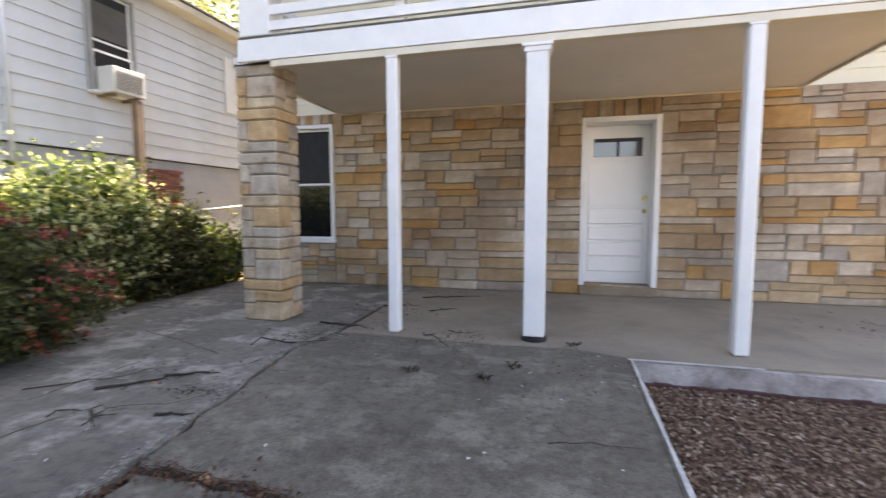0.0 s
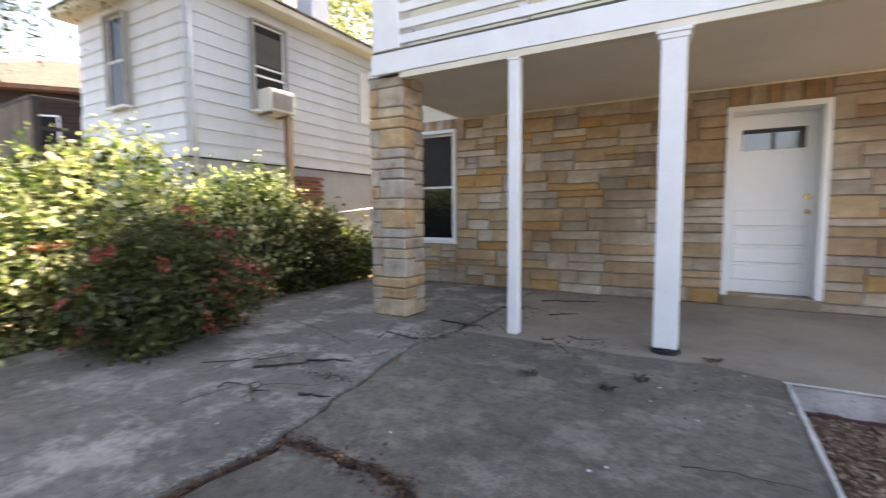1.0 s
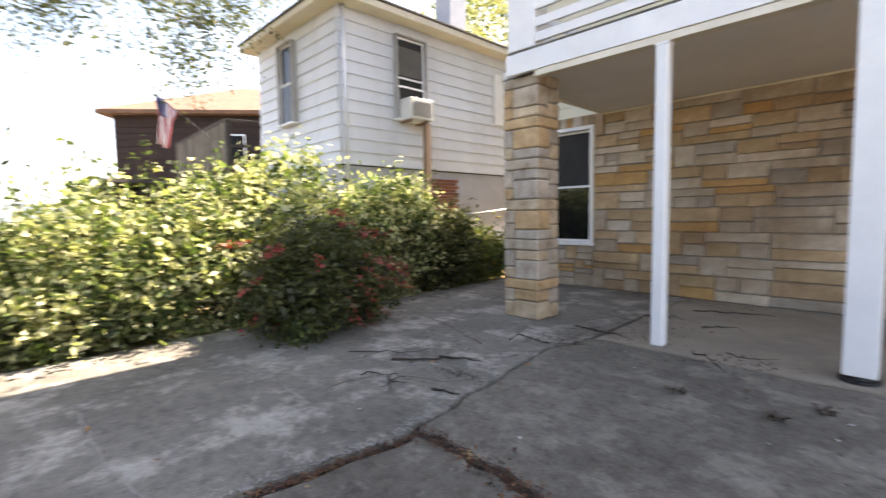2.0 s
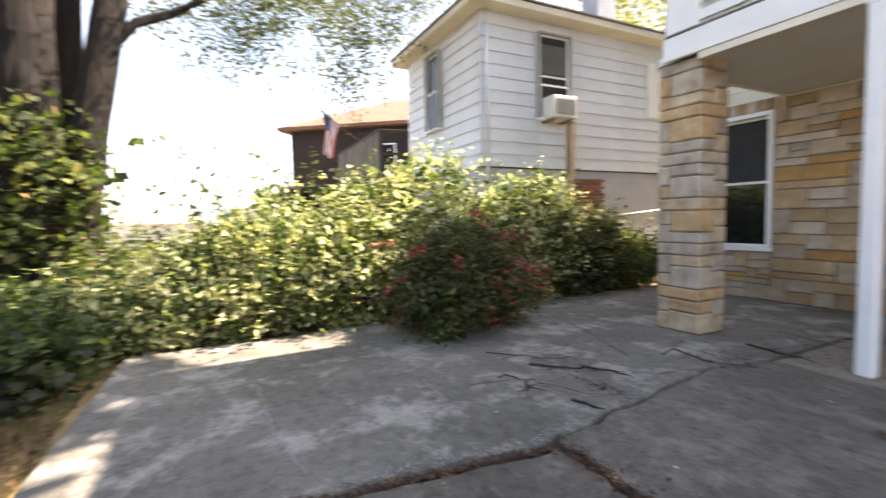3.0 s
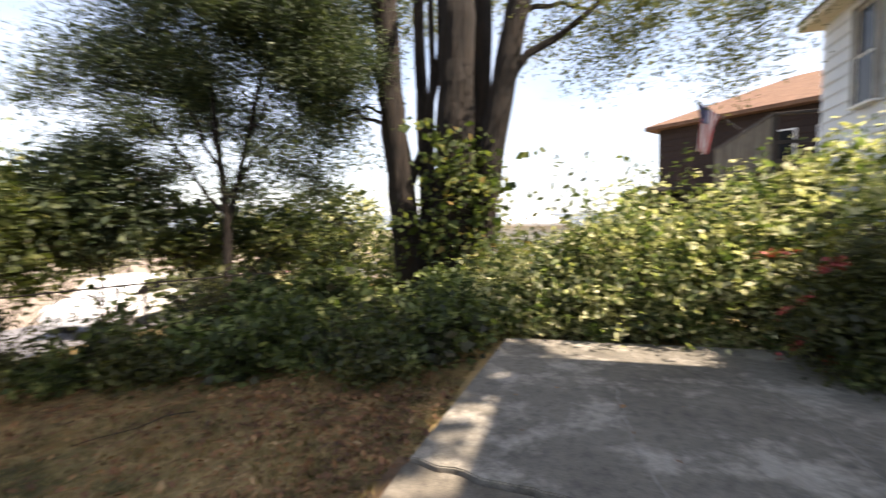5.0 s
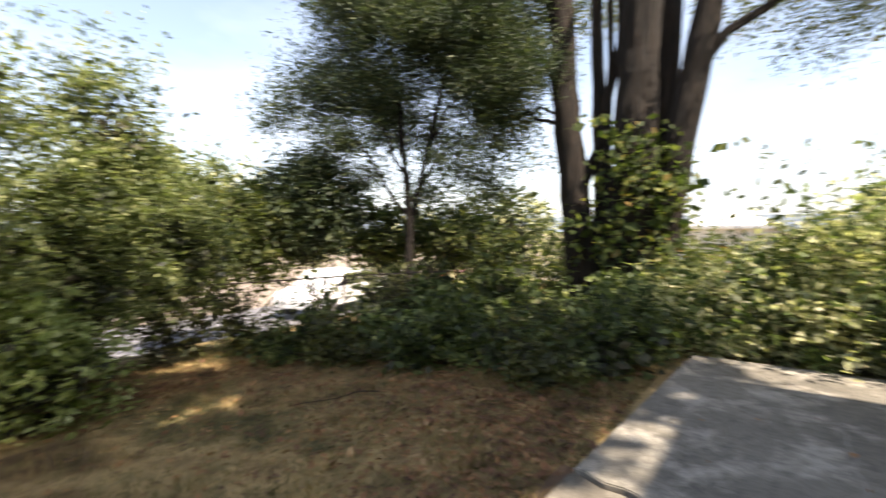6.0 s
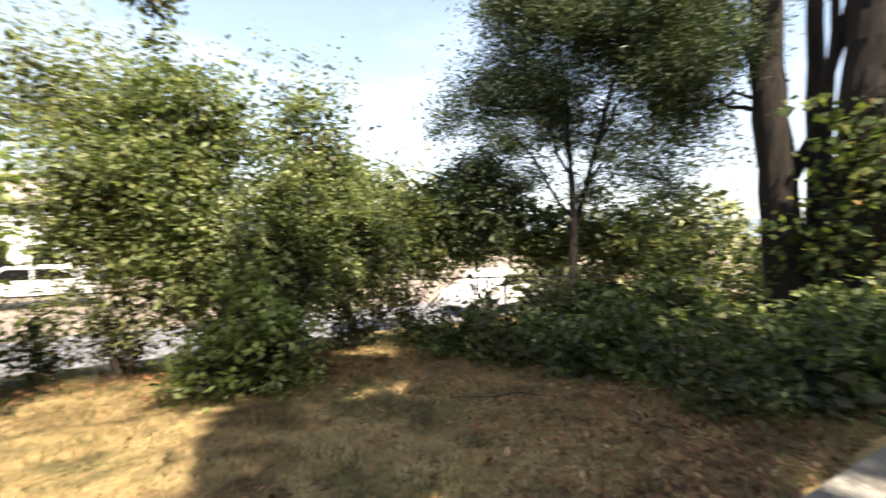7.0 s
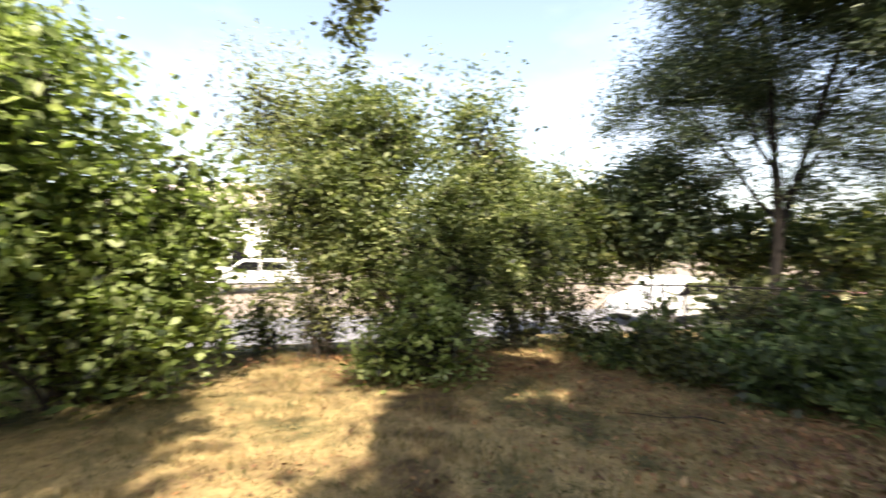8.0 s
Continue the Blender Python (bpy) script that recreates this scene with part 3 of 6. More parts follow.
def gravel():
    n = 30000
    xy = np.column_stack([rng.uniform(0.78, 3.6, n), rng.uniform(0.6, 4.27, n)])
    bm_v, bm_f = [], []
    for k in range(n):
        L = rng.uniform(0.005, 0.019)
        W, H = L * rng.uniform(0.35, 0.8), rng.uniform(0.004, 0.012)
        m = Matrix.Translation((xy[k, 0], xy[k, 1], -0.185 + rng.uniform(0, 0.02))) @ Euler((rng.normal() * 0.35, rng.normal() * 0.35, rng.uniform(0, 6.3))).to_matrix().to_4x4()
        o = len(bm_v)
        for p in ((-L, -W * 0.6, 0), (L * 0.9, -W, 0), (L, W * 0.8, 0), (-L * 0.8, W, 0), (-L * 0.5, 0, H), (L * 0.6, W * 0.1, H)):
            bm_v.append(m @ Vector(p) * 1.0)
        bm_f += [(o, o + 1, o + 5, o + 4), (o + 1, o + 2, o + 5), (o + 2, o + 3, o + 4, o + 5), (o + 3, o, o + 4)]
    me = bpy.data.meshes.new("gravel")
    me.from_pydata(bm_v, [], bm_f)
    me.materials.append(M_CHIPS)
    tagged(new("gravel", me), "brown wood-chip and pebble mulch in a sunken bed", "gravel", kind="stuff")
    bm = bmesh.new()
    box(bm, 0.77, 4.6, 0.0, 4.3, -0.3, -0.185)
    solid("gravel_bed", bm, M_SOIL, "dark soil under the mulch", "soil", "structure")


gravel()

# ---- the house with the porch ----
YW, YF = 7.0, 4.585   # stone wall face, porch front
Z_STONE, Z_CEIL, Z_BEAM = 2.51, 2.50, 2.45
DOOR = (0.455, 1.375, 0.14, 2.26)
WIN = (-3.92, -3.065, 0.615, 2.36)
VIEW_STONE = (-4.15, 4.6)


def wall_segments(x0, x1, z0, z1, holes):
    """Boxes for a wall along x with rectangular openings."""
    out, xs = [], sorted({x0, x1, *[h[0] for h in holes], *[h[1] for h in holes]})
    for a, b in zip(xs, xs[1:]):
        cuts = sorted((h[2], h[3]) for h in holes if h[0] <= a and h[1] >= b)
        z = z0
        for c, d in cuts:
            if c > z:
                out.append((a, b, z, c))
            z = d
        if z < z1:
            out.append((a, b, z, z1))
    return out


HOLES = [(DOOR[0], DOOR[1], 0.0, DOOR[3]), WIN]
wall = thing("wall_south", "tan and grey coursed sandstone ashlar wall", "stone wall", kind="structure")
bm = bmesh.new()
for a, b, c, d in wall_segments(*VIEW_STONE, -0.1, Z_STONE, HOLES):
    box(bm, a, b, YW + 0.015, YW + 0.25, c, d)
part("mortar", bm, M_MORTAR, wall)


def stone_mesh(w, h, depth=0.06):
    """One squared stone with a rough pillowed face, seen from -y, its middle at the origin."""
    bm = bmesh.new()
    j = lambda s: random.uniform(-s, s)
    c = min(w, h) * 0.055
    back, edge, face = [], [], []
    for sx, sz in ((-1, -1), (1, -1), (1, 1), (-1, 1)):
        ox, oz = j(0.008), j(0.006)
        x, z = sx * w / 2 + ox, sz * h / 2 + oz
        back.append(bm.verts.new((x, depth, z)))
        edge.append(bm.verts.new((x, 0.004 + j(0.002), z)))
        face.append(bm.verts.new((x - sx * c, -0.010 + j(0.006), z - sz * c)))
    for i in range(4):
        k = (i + 1) % 4
        bm.faces.new((back[i], back[k], edge[k], edge[i]))
        bm.faces.new((edge[i], edge[k], face[k], face[i]))
    bm.faces.new(face)
    bmesh.ops.recalc_face_normals(bm, faces=bm.faces)
    return bm


def ashlar(x0, x1, z0, z1):
    """Random coursed rectangles that fill a rectangle, from tall bands cut into blocks and thin pairs."""
    out, z = [], z0
    while z < z1 - 0.02:
        h = random.choice((0.20, 0.24, 0.27, 0.30))
        if z1 - z - h < 0.14:
            h = z1 - z
        x = x0
        while x < x1 - 0.01:
            w = random.uniform(0.34, 0.78)
            if x1 - x - w < 0.22:
                w = x1 - x
            k = random.random()
            if k < 0.20 and w < 0.6:
                out.append((x, x + w, z, z + h))
            elif k < 0.62:
                c = z + h * random.choice((0.34, 0.42, 0.6, 0.66))
                for a, b in ((z, c), (c, z + h)):
                    if (b - a) > 0.13 and w > 0.45 and random.random() < 0.6:
                        m = x + w * random.uniform(0.38, 0.62)
                        out += [(x, m, a, b), (m, x + w, a, b)]
                    else:
                        out.append((x, x + w, a, b))
            elif k < 0.85:
                c, d = z + h * 0.36, z + h * 0.64
                m = x + w * random.uniform(0.4, 0.6)
                out += [(x, x + w, z, c), (x, m, c, z + h), (m, x + w, c, d), (m, x + w, d, z + h)]
            else:
                m = x + w * random.uniform(0.3, 0.45)
                c = z + h * 0.5
                out += [(x, m, z, z + h), (m, x + w, z, c), (m, x + w, c, z + h)]
            x += w
        z += h
    return out


def wall_stones():
    random.seed(21)
    rects = []
    dx0, dx1, wx0, wx1 = DOOR[0], DOOR[1], WIN[0], WIN[1]
    rects += ashlar(VIEW_STONE[0], wx0, 0, 2.36)
    rects += ashlar(wx0, wx1, 0, WIN[2])
    rects += ashlar(wx1, dx0, 0, 2.51)
    rects += ashlar(dx0, dx1, 0, DOOR[2])
    rects += ashlar(dx1, VIEW_STONE[1], 0, 2.51)
    x = VIEW_STONE[0]
    while x < wx1 - 0.03:   # upright stones over the window
        w = min(random.uniform(0.09, 0.2), wx1 - x)
        rects.append((x, x + w, 2.36, 2.51))
        x += w
    x = dx0
    while x < dx1 - 0.05:   # and over the door
        w = min(random.uniform(0.12, 0.2), dx1 - x)
        rects.append((x, x + w, DOOR[3], 2.51))
        x += w
    g = 0.0042
    near = sorted(rects, key=lambda r: abs((r[0] + r[1]) / 2 - 0.3))
    for k, (a, b, c, d) in enumerate(near):
        if b - a < 0.04 or d - c < 0.03:
            continue
        ob = part("stone", stone_mesh(b - a - 2 * g, d - c - 2 * g), M_STONE, wall)
        ob.location = ((a + b) / 2, YW, (c + d) / 2)


def sill_and_walls():
    # side and back walls, upper storey, balcony deck, ceiling, roof
    bm = bmesh.new()
    box(bm, -4.15, -3.9, YW + 0.25, 14.0, -0.1, Z_STONE)
    box(bm, 4.35, 4.6, YW + 0.25, 14.0, -0.1, Z_STONE)
    box(bm, -4.15, 4.6, 14.0, 14.25, -0.1, 5.4)
    box(bm, -4.15, -3.9, YW + 0.25, 14.0, Z_STONE, 5.4)
    box(bm, 4.35, 4.6, YW + 0.25, 14.0, Z_STONE, 5.4)
    solid("wall_rear", bm, M_CREAM, "cream painted side and rear house walls", "wall", "structure")
    up = thing("wall_upper", "cream lapped siding on the upper storey", "wall", kind="structure")
    bm = bmesh.new()
    box(bm, -4.15, 4.6, YW + 0.06, YW + 0.25, Z_STONE, 5.4)
    part("sheathing", bm, M_CREAM, up)
    bmb = bmesh.new()
    lap(bmb, 8.75, 0.16)
    me = to_mesh("siding_board", bmb, M_CREAM)
    for k in range(18):
        ob = new("siding_board", me)
        ob.parent = up
        ob.location = (0.225, YW + 0.05, Z_STONE + 0.002 + 0.16 * k)


def lap(bm, length, h, lip=0.016):
    """One lapped board along x, facing -y, thicker at its foot."""
    v = [bm.verts.new((x, y, z)) for x in (-length / 2, length / 2) for y, z in ((0.0, 0), (-lip, 0), (-lip, 0.012), (-0.003, h), (0.0, h))]
    for i in range(5):
        k = (i + 1) % 5
        bm.faces.new((v[i], v[k], v[5 + k], v[5 + i]))
    bm.faces.new(v[:5][::-1])
    bm.faces.new(v[5:])
    bmesh.ops.recalc_face_normals(bm, faces=bm.faces)


sill_and_walls()

bm = bmesh.new()
x = -2.94
while x < 2.84:
    box(bm, x + 0.0004, min(x + 0.0996, 2.84), YF + 0.16, YW + 0.012, Z_CEIL, Z_CEIL + 0.03)
    x += 0.10
box(bm, -2.94, 2.84, YF + 0.16, YW + 0.03, Z_CEIL + 0.006, Z_CEIL + 0.10)
solid("ceiling", bm, M_CEIL, "grey painted beadboard porch ceiling", "ceiling", "structure")
bm = bmesh.new()
box(bm, -2.94, 2.84, YW - 0.026, YW - 0.003, Z_CEIL - 0.026, Z_CEIL - 0.002)
box(bm, -2.94, -2.91, YF + 0.16, YW - 0.028, Z_CEIL - 0.022, Z_CEIL - 0.002)
box(bm, 2.81, 2.84, YF + 0.16, YW - 0.028, Z_CEIL - 0.022, Z_CEIL - 0.002)
soften(bm, 0.004)
solid("trim", bm, M_SOFFIT, "cream painted moulding round the porch ceiling", "moulding", "structure")

bal = thing("balcony", "white painted balcony front over the porch with board railing", "balcony")
boxes("fascia", M_WHITE, bal, [(-2.76, 2.88, YF, YF + 0.045, Z_BEAM + 0.045, 2.695)], 0.004)
boxes("beam_soffit", M_SOFFIT, bal, [(-2.44, 2.84, YF + 0.046, YF + 0.16, Z_BEAM, Z_BEAM + 0.10)], 0.004)
boxes("moulding", M_SOFFIT, bal, [(-2.42, 2.84, YF + 0.012, YF + 0.044, Z_BEAM - 0.018, Z_BEAM + 0.043)], 0.004)
boxes("end_fascia", M_WHITE, bal, [(-2.76, -2.715, YF + 0.046, YW, 2.53, 2.695)], 0.004)
boxes("end_fascia", M_WHITE, bal, [(2.842, 2.88, YF + 0.046, YW, 2.54, 2.695)], 0.004)
boxes("deck_floor", M_DECK, bal, [(-2.71, 2.84, YF + 0.046, YW + 0.03, 2.61, 2.69)], 0.003)
# dark strip coloured as the shadowed gap between fascia and rail
boxes("gap_shade_strip", M_DECK, bal, [(-2.745, 2.84, YF + 0.006, YF + 0.10, 2.699, 2.719)], 0.003)
boxes("corner_column", M_WHITE, bal, [(-2.74, -2.42, YF + 0.005, YF + 0.24, 2.722, 5.5)], 0.006)
for z in (2.76, 2.90, 3.06, 3.22, 3.40):
    boxes("rail", M_WHITE, bal, [(-2.42, 2.84, YF + 0.02, YF + 0.055, z, z + 0.085)], 0.004)
for x in (-1.20, 0.02, 1.45, 2.74):
    boxes("rail_post", M_WHITE, bal, [(x, x + 0.09, YF + 0.056, YF + 0.145, 2.722, 3.5)], 0.004)
for y in (5.2, 5.9, 6.6):
    boxes("side_rail", M_WHITE, bal, [(-2.73, -2.69, YF + 0.24, YW, 2.76 + (y - 5.2) * 0.3, 2.85 + (y - 5.2) * 0.3)], 0.004)
roof = thing("roof_porch", "dark shingled two-storey porch roof", "roof", kind="structure")
bm = bmesh.new()
m = Matrix.Translation((0.6, 4.48, 5.62)) @ Euler((radians(17), 0, 0)).to_matrix().to_4x4()
box(bm, -3.75, 4.4, 0, 10.8, 0, 0.16, m)
part("roof_slab", bm, M_ROOF, roof)
boxes("gutter", M_WHITE, roof, [(-3.15, 5.0, 4.42, 4.52, 5.60, 5.74)], 0.01)
# unseen side roof, set forward and kept narrow to shape shade on the bushes
bm = bmesh.new()
m = Matrix.Translation((-3.6, 5.9, 5.36)) @ Euler((radians(17), 0, 0)).to_matrix().to_4x4()
box(bm, -0.62, 0.43, 0, 8.7, 0, 0.14, m)
part("side_shade_slab", bm, M_ROOF, roof)


def post(name, x0, w, label, y=YF + 0.005, base=0.0, wide=False):
    p = thing(name, label, "porch post", (x0 + w / 2, y + w / 2, base), "porch posts")
    h = Z_BEAM - 0.02 - base
    boxes("shaft", M_WHITE, p, [(-w / 2, w / 2, -w / 2, w / 2, 0.0, h)], 0.012 if not wide else 0.006)
    boxes("capital", M_WHITE, p, [(-w / 2 - 0.006, w / 2 + 0.006, -w / 2 - 0.006, w / 2 + 0.006, h - 0.02, h)] if not wide else
          [(-w / 2 - 0.035, w / 2 + 0.035, -w / 2 - 0.02, w / 2 + 0.02, h - 0.03, h), (-w / 2 - 0.018, w / 2 + 0.018, -w / 2 - 0.01, w / 2 + 0.01, h - 0.07, h - 0.03)], 0.004)
    return p


post("porch_post", -1.272, 0.100, "slim white square wooden porch post with rounded edges")
p2 = post("porch_post", -0.066, 0.172, "wide white box porch post on a metal base ring", base=0.045, wide=True)
bm = bmesh.new()
cyl(bm, (0, 0, -0.045), (0, 0, -0.022), 0.108, n=24)
cyl(bm, (0, 0, -0.03), (0, 0, 0.004), 0.078, 0.07, n=24)
part("base_ring", bm, M_DARK, p2, "round dark metal post base")
post("porch_post", 1.505, 0.108, "slim white square wooden porch post at the kerb")


def stone_pillar():
    p = thing("stone_pillar", "square porch pillar of coursed grey and tan sandstone blocks", "pillar", (-2.875, 4.675, 0))
    S, D, H = 0.44, 0.40, 2.50
    boxes("mortar_core", M_MORTAR, p, [(0.028, S - 0.028, 0.028, D - 0.028, 0, H)])
    random.seed(5)
    g = 0.004

    def block(x0, x1, y0, y1, z0, z1):
        bm = bmesh.new()
        vs = box(bm, x0 + g, x1 - g, y0 + g, y1 - g, z0 + g, z1 - g)
        for v in vs:
            v.co += Vector([random.uniform(-0.004, 0.004) for _ in range(3)])
        soften(bm, 0.012)
        ob = part("stone_block", bm, M_PILLAR, p)

    z, mod = 0.0, H / 6
    for k in range(6):
        main = mod * 0.73
        a = random.uniform(0.10, 0.15)
        c = z + main * random.choice((0.34, 0.66, 0.62))
        e = z + main * random.choice((0.4, 0.55))
        block(0, a, 0, D, z, e)
        block(0, a, 0, D, e, z + main)
        q = random.uniform(0.2, 0.26)
        block(a, S, 0, q, z, c)
        block(a, S, 0, q, c, z + main)
        block(a, S, q, D, z, z + main * 0.5)
        block(a, S, q, D, z + main * 0.5, z + main)
        block(0, S, 0, D, z + main, z + mod)
        z += mod


stone_pillar()


def front_door():
    d = thing("door_1", "closed white panelled front door with a small two-pane light", "door", kind="structure")
    x0, x1, z0, z1 = DOOR
    t, y0, yd = 0.055, YW - 0.02, YW + 0.29
    boxes("door_casing", M_WHITE, d, [(x0 - 0.012, x0 + t, y0, YW + 0.35, z0 - 0.02, z1 + 0.01), (x1 - t, x1 + 0.012, y0, YW + 0.35, z0 - 0.02, z1 + 0.01), (x0 + t, x1 - t, y0, YW + 0.35, z1 - t, z1 + 0.01)], 0.006)
    boxes("threshold", M_STEP, d, [(x0 - 0.0, x1 + 0.0, YW - 0.05, YW + 0.35, 0.0, z0 - 0.022)], 0.008, "worn tan stone door step")
    a, b, lo, hi = x0 + t + 0.002, x1 - t - 0.002, z0 - 0.018, z1 - t - 0.002
    gx0, gx1, gz0, gz1 = a + 0.10, b - 0.10, 1.80, 2.04
    leaf = boxes("door_leaf", M_DOOR, d, [(a, b, yd, yd + 0.045, lo, gz0), (a, gx0, yd, yd + 0.045, gz0, gz1), (gx1, b, yd, yd + 0.045, gz0, gz1), (a, b, yd, yd + 0.045, gz1, hi)])
    zs = [0.26, 0.47, 0.68, 0.90, 1.12]
    for k in range(4):
        boxes("door_panel", M_DOOR, d, [(a + 0.045, b - 0.06, yd - 0.022, yd - 0.001, zs[k] + 0.014, zs[k + 1] - 0.014)], 0.012)
    boxes("door_panel", M_DOOR, d, [(a + 0.045, b - 0.06, yd - 0.006, yd - 0.001, 1.16, 1.72)], 0.004)
    xm = (gx0 + gx1) / 2
    boxes("glazing_bar", M_DARK, d, [(xm - 0.018, xm + 0.018, yd - 0.006, yd + 0.03, gz0, gz1 - 0.045), (gx0, gx1, yd - 0.004, yd + 0.03, gz1 - 0.045, gz1)], 0.003)
    for u, v in ((gx0, xm - 0.018), (xm + 0.018, gx1)):
        boxes("pane", M_GLASS_CLEAR, d, [(u, v, yd + 0.012, yd + 0.02, gz0, gz1 - 0.045)])
    bm = bmesh.new()
    cyl(bm, (b - 0.065, yd, 1.08), (b - 0.065, yd - 0.045, 1.08), 0.012)
    ball(bm, (b - 0.065, yd - 0.055, 1.08), 0.027)
    cyl(bm, (b - 0.065, yd, 1.08), (b - 0.065, yd - 0.008, 1.08), 0.032, n=20)
    part("door_knob", bm, M_BRASS, d, "round brass door knob", True)
    bm = bmesh.new()
    cyl(bm, (b - 0.065, yd, 1.25), (b - 0.065, yd - 0.018, 1.25), 0.028, n=20)
    part("deadbolt", bm, M_BRASS, d, "brass deadbolt")
    bm = bmesh.new()
    box(bm, x0 + 0.0, x1, YW + 0.35, YW + 0.37, 0, z1)
    part("back_board", bm, M_DARK, d)


front_door()


def sash_window(name, label, x0, x1, z0, z1, y, m=None, frame_w=0.055, proud=0.03, meet=None, upper=None, lower=None, casing=None):
    """A sash window that faces -y: casing, two sashes, two panes, a sill."""
    w = thing(name, label, "window", kind="structure")
    if m:
        w.matrix_world = m
    f = frame_w
    boxes("window_frame", casing or M_WHITE, w, [(x0, x0 + f, y - proud, y + 0.10, z0 + f, z1), (x1 - f, x1, y - proud, y + 0.10, z0 + f, z1), (x0 + f, x1 - f, y - proud, y + 0.10, z1 - f, z1)], 0.005)
    boxes("window_sill", M_WHITE, w, [(x0 - 0.02, x1 + 0.02, y - proud - 0.025, y + 0.10, z0, z0 + f)], 0.006)
    zm = meet or (z0 + z1) / 2
    s = 0.032
    for a, b, dy, glass in ((z0 + f, zm + 0.015, 0.035, lower or M_GLASS), (zm - 0.015, z1 - f, 0.062, upper or M_GLASS)):
        sash = boxes("sash", M_WHITE, w, [(x0 + f, x0 + f + s, y + dy, y + dy + 0.024, a + s, b - s), (x1 - f - s, x1 - f, y + dy, y + dy + 0.024, a + s, b - s), (x0 + f, x1 - f, y + dy, y + dy + 0.024, a, a + s), (x0 + f, x1 - f, y + dy, y + dy + 0.024, b - s, b)], 0.003)
        boxes("pane", glass, w, [(x0 + f + s, x1 - f - s, y + dy + 0.008, y + dy + 0.014, a + s, b - s)])
    # a flat dark sheet stands in for the unlit room behind the panes
    boxes("room_shade_sheet", M_DARK, w, [(x0 + f, x1 - f, y + 0.101, y + 0.12, z0 + f, z1 - f)])
    return w


sash_window("window_1", "white double-hung window with dark glass in the stone wall", *WIN, YW, upper=M_SCREEN, lower=M_GLASS_WIN)


# ---- the neighbouring white house ----
NX, NY, NZ0, NZ1 = -6.1, 4.68, 1.93, 4.36
N_END, N_BACK = -9.05, 13.5


def neighbour_house():
    h = thing("neighbour_house", "white lapped-siding house on a grey rendered foundation", "house")
    boxes("foundation", M_STUCCO, h, [(N_END + 0.03, NX - 0.03, NY + 0.03, N_BACK, -1.2, NZ0)], 0.0, "rough grey rendered foundation")
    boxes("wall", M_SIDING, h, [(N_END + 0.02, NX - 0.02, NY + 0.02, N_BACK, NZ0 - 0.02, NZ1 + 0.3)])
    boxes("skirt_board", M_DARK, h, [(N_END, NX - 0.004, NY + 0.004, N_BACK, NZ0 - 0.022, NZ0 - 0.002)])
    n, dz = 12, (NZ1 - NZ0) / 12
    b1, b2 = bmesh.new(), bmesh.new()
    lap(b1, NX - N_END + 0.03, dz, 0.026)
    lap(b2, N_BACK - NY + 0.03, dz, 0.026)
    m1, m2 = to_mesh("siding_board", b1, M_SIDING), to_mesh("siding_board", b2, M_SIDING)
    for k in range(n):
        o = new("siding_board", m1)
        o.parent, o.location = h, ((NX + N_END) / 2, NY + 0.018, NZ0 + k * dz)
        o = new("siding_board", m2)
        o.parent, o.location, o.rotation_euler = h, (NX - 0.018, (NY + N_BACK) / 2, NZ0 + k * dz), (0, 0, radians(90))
    ov = 0.24
    boxes("soffit", M_SOFFIT, h, [(N_END - ov, NX + ov, NY - ov, N_BACK, NZ1, NZ1 + 0.03)], 0, "cream painted boxed eave")
    boxes("gutter", M_SOFFIT, h, [(N_END - ov, NX + ov + 0.05, NY - ov - 0.05, NY - ov, NZ1 - 0.01, NZ1 + 0.10), (NX + ov, NX + ov + 0.07, NY - ov, N_BACK, NZ1 - 0.01, NZ1 + 0.10)], 0.01)
    bm = bmesh.new()
    e0, e1, f0, zt = N_END - ov - 0.03, NX + ov + 0.05, NY - ov - 0.03, NZ1 + 0.09
    xm = (e0 + e1) / 2
    v = [bm.verts.new(c) for c in ((e0, f0, zt), (e1, f0, zt), (e1, N_BACK, zt), (e0, N_BACK, zt), (xm, f0 + 1.8, zt + 0.95), (xm, N_BACK, zt + 0.95))]
    for f in ((0, 1, 4), (1, 2, 5, 4), (3, 0, 4, 5), (2, 3, 5), (3, 2, 1, 0)):
        bm.faces.new([v[i] for i in f])
    part("roof", bm, M_ROOF, h, "dark shingle hip roof")
    boxes("drip_edge", M_ROOF, h, [(NX + ov - 0.05, NX + ov + 0.10, NY - ov - 0.08, N_BACK, NZ1 + 0.101, NZ1 + 0.135), (N_END - ov, NX + ov - 0.05, NY - ov - 0.08, NY - ov + 0.05, NZ1 + 0.101, NZ1 + 0.135)], 0.004, "dark shingle edge above the gutter")
    boxes("chimney", M_STUCCO, h, [(-7.3, -6.85, 7.9, 8.4, 4.6, 6.2)], 0.01, "pale rendered chimney")
    boxes("shutter", M_WHITE, h, [(NX - 0.004, NX + 0.03, 8.42, 9.0, 2.98, 4.02)], 0.006, "closed white window shutter")
    bm = bmesh.new()
    cyl(bm, (NX + 0.03, NY + 0.10, 1.55), (NX + 0.03, NY + 0.10, NZ1), 0.030, n=10)
    part("downspout", bm, M_SIDING, h, "white metal downspout", True)
    # brick infill in the foundation, course by course
    bb = bmesh.new()
    box(bb, 0, 0.03, 0, 0.155, 0, 0.05)
    mb = to_mesh("brick", bb, M_BRICK)
    for r in range(10):
        for c in range(6):
            y = 6.60 + c * 0.163 - (0.08 if r % 2 else 0)
            if 6.5 < y < 7.2:
                o = new("brick", mb)
                o.parent, o.location = h, (NX - 0.032, y, 1.16 + r * 0.062)
    return h


neighbour_house()
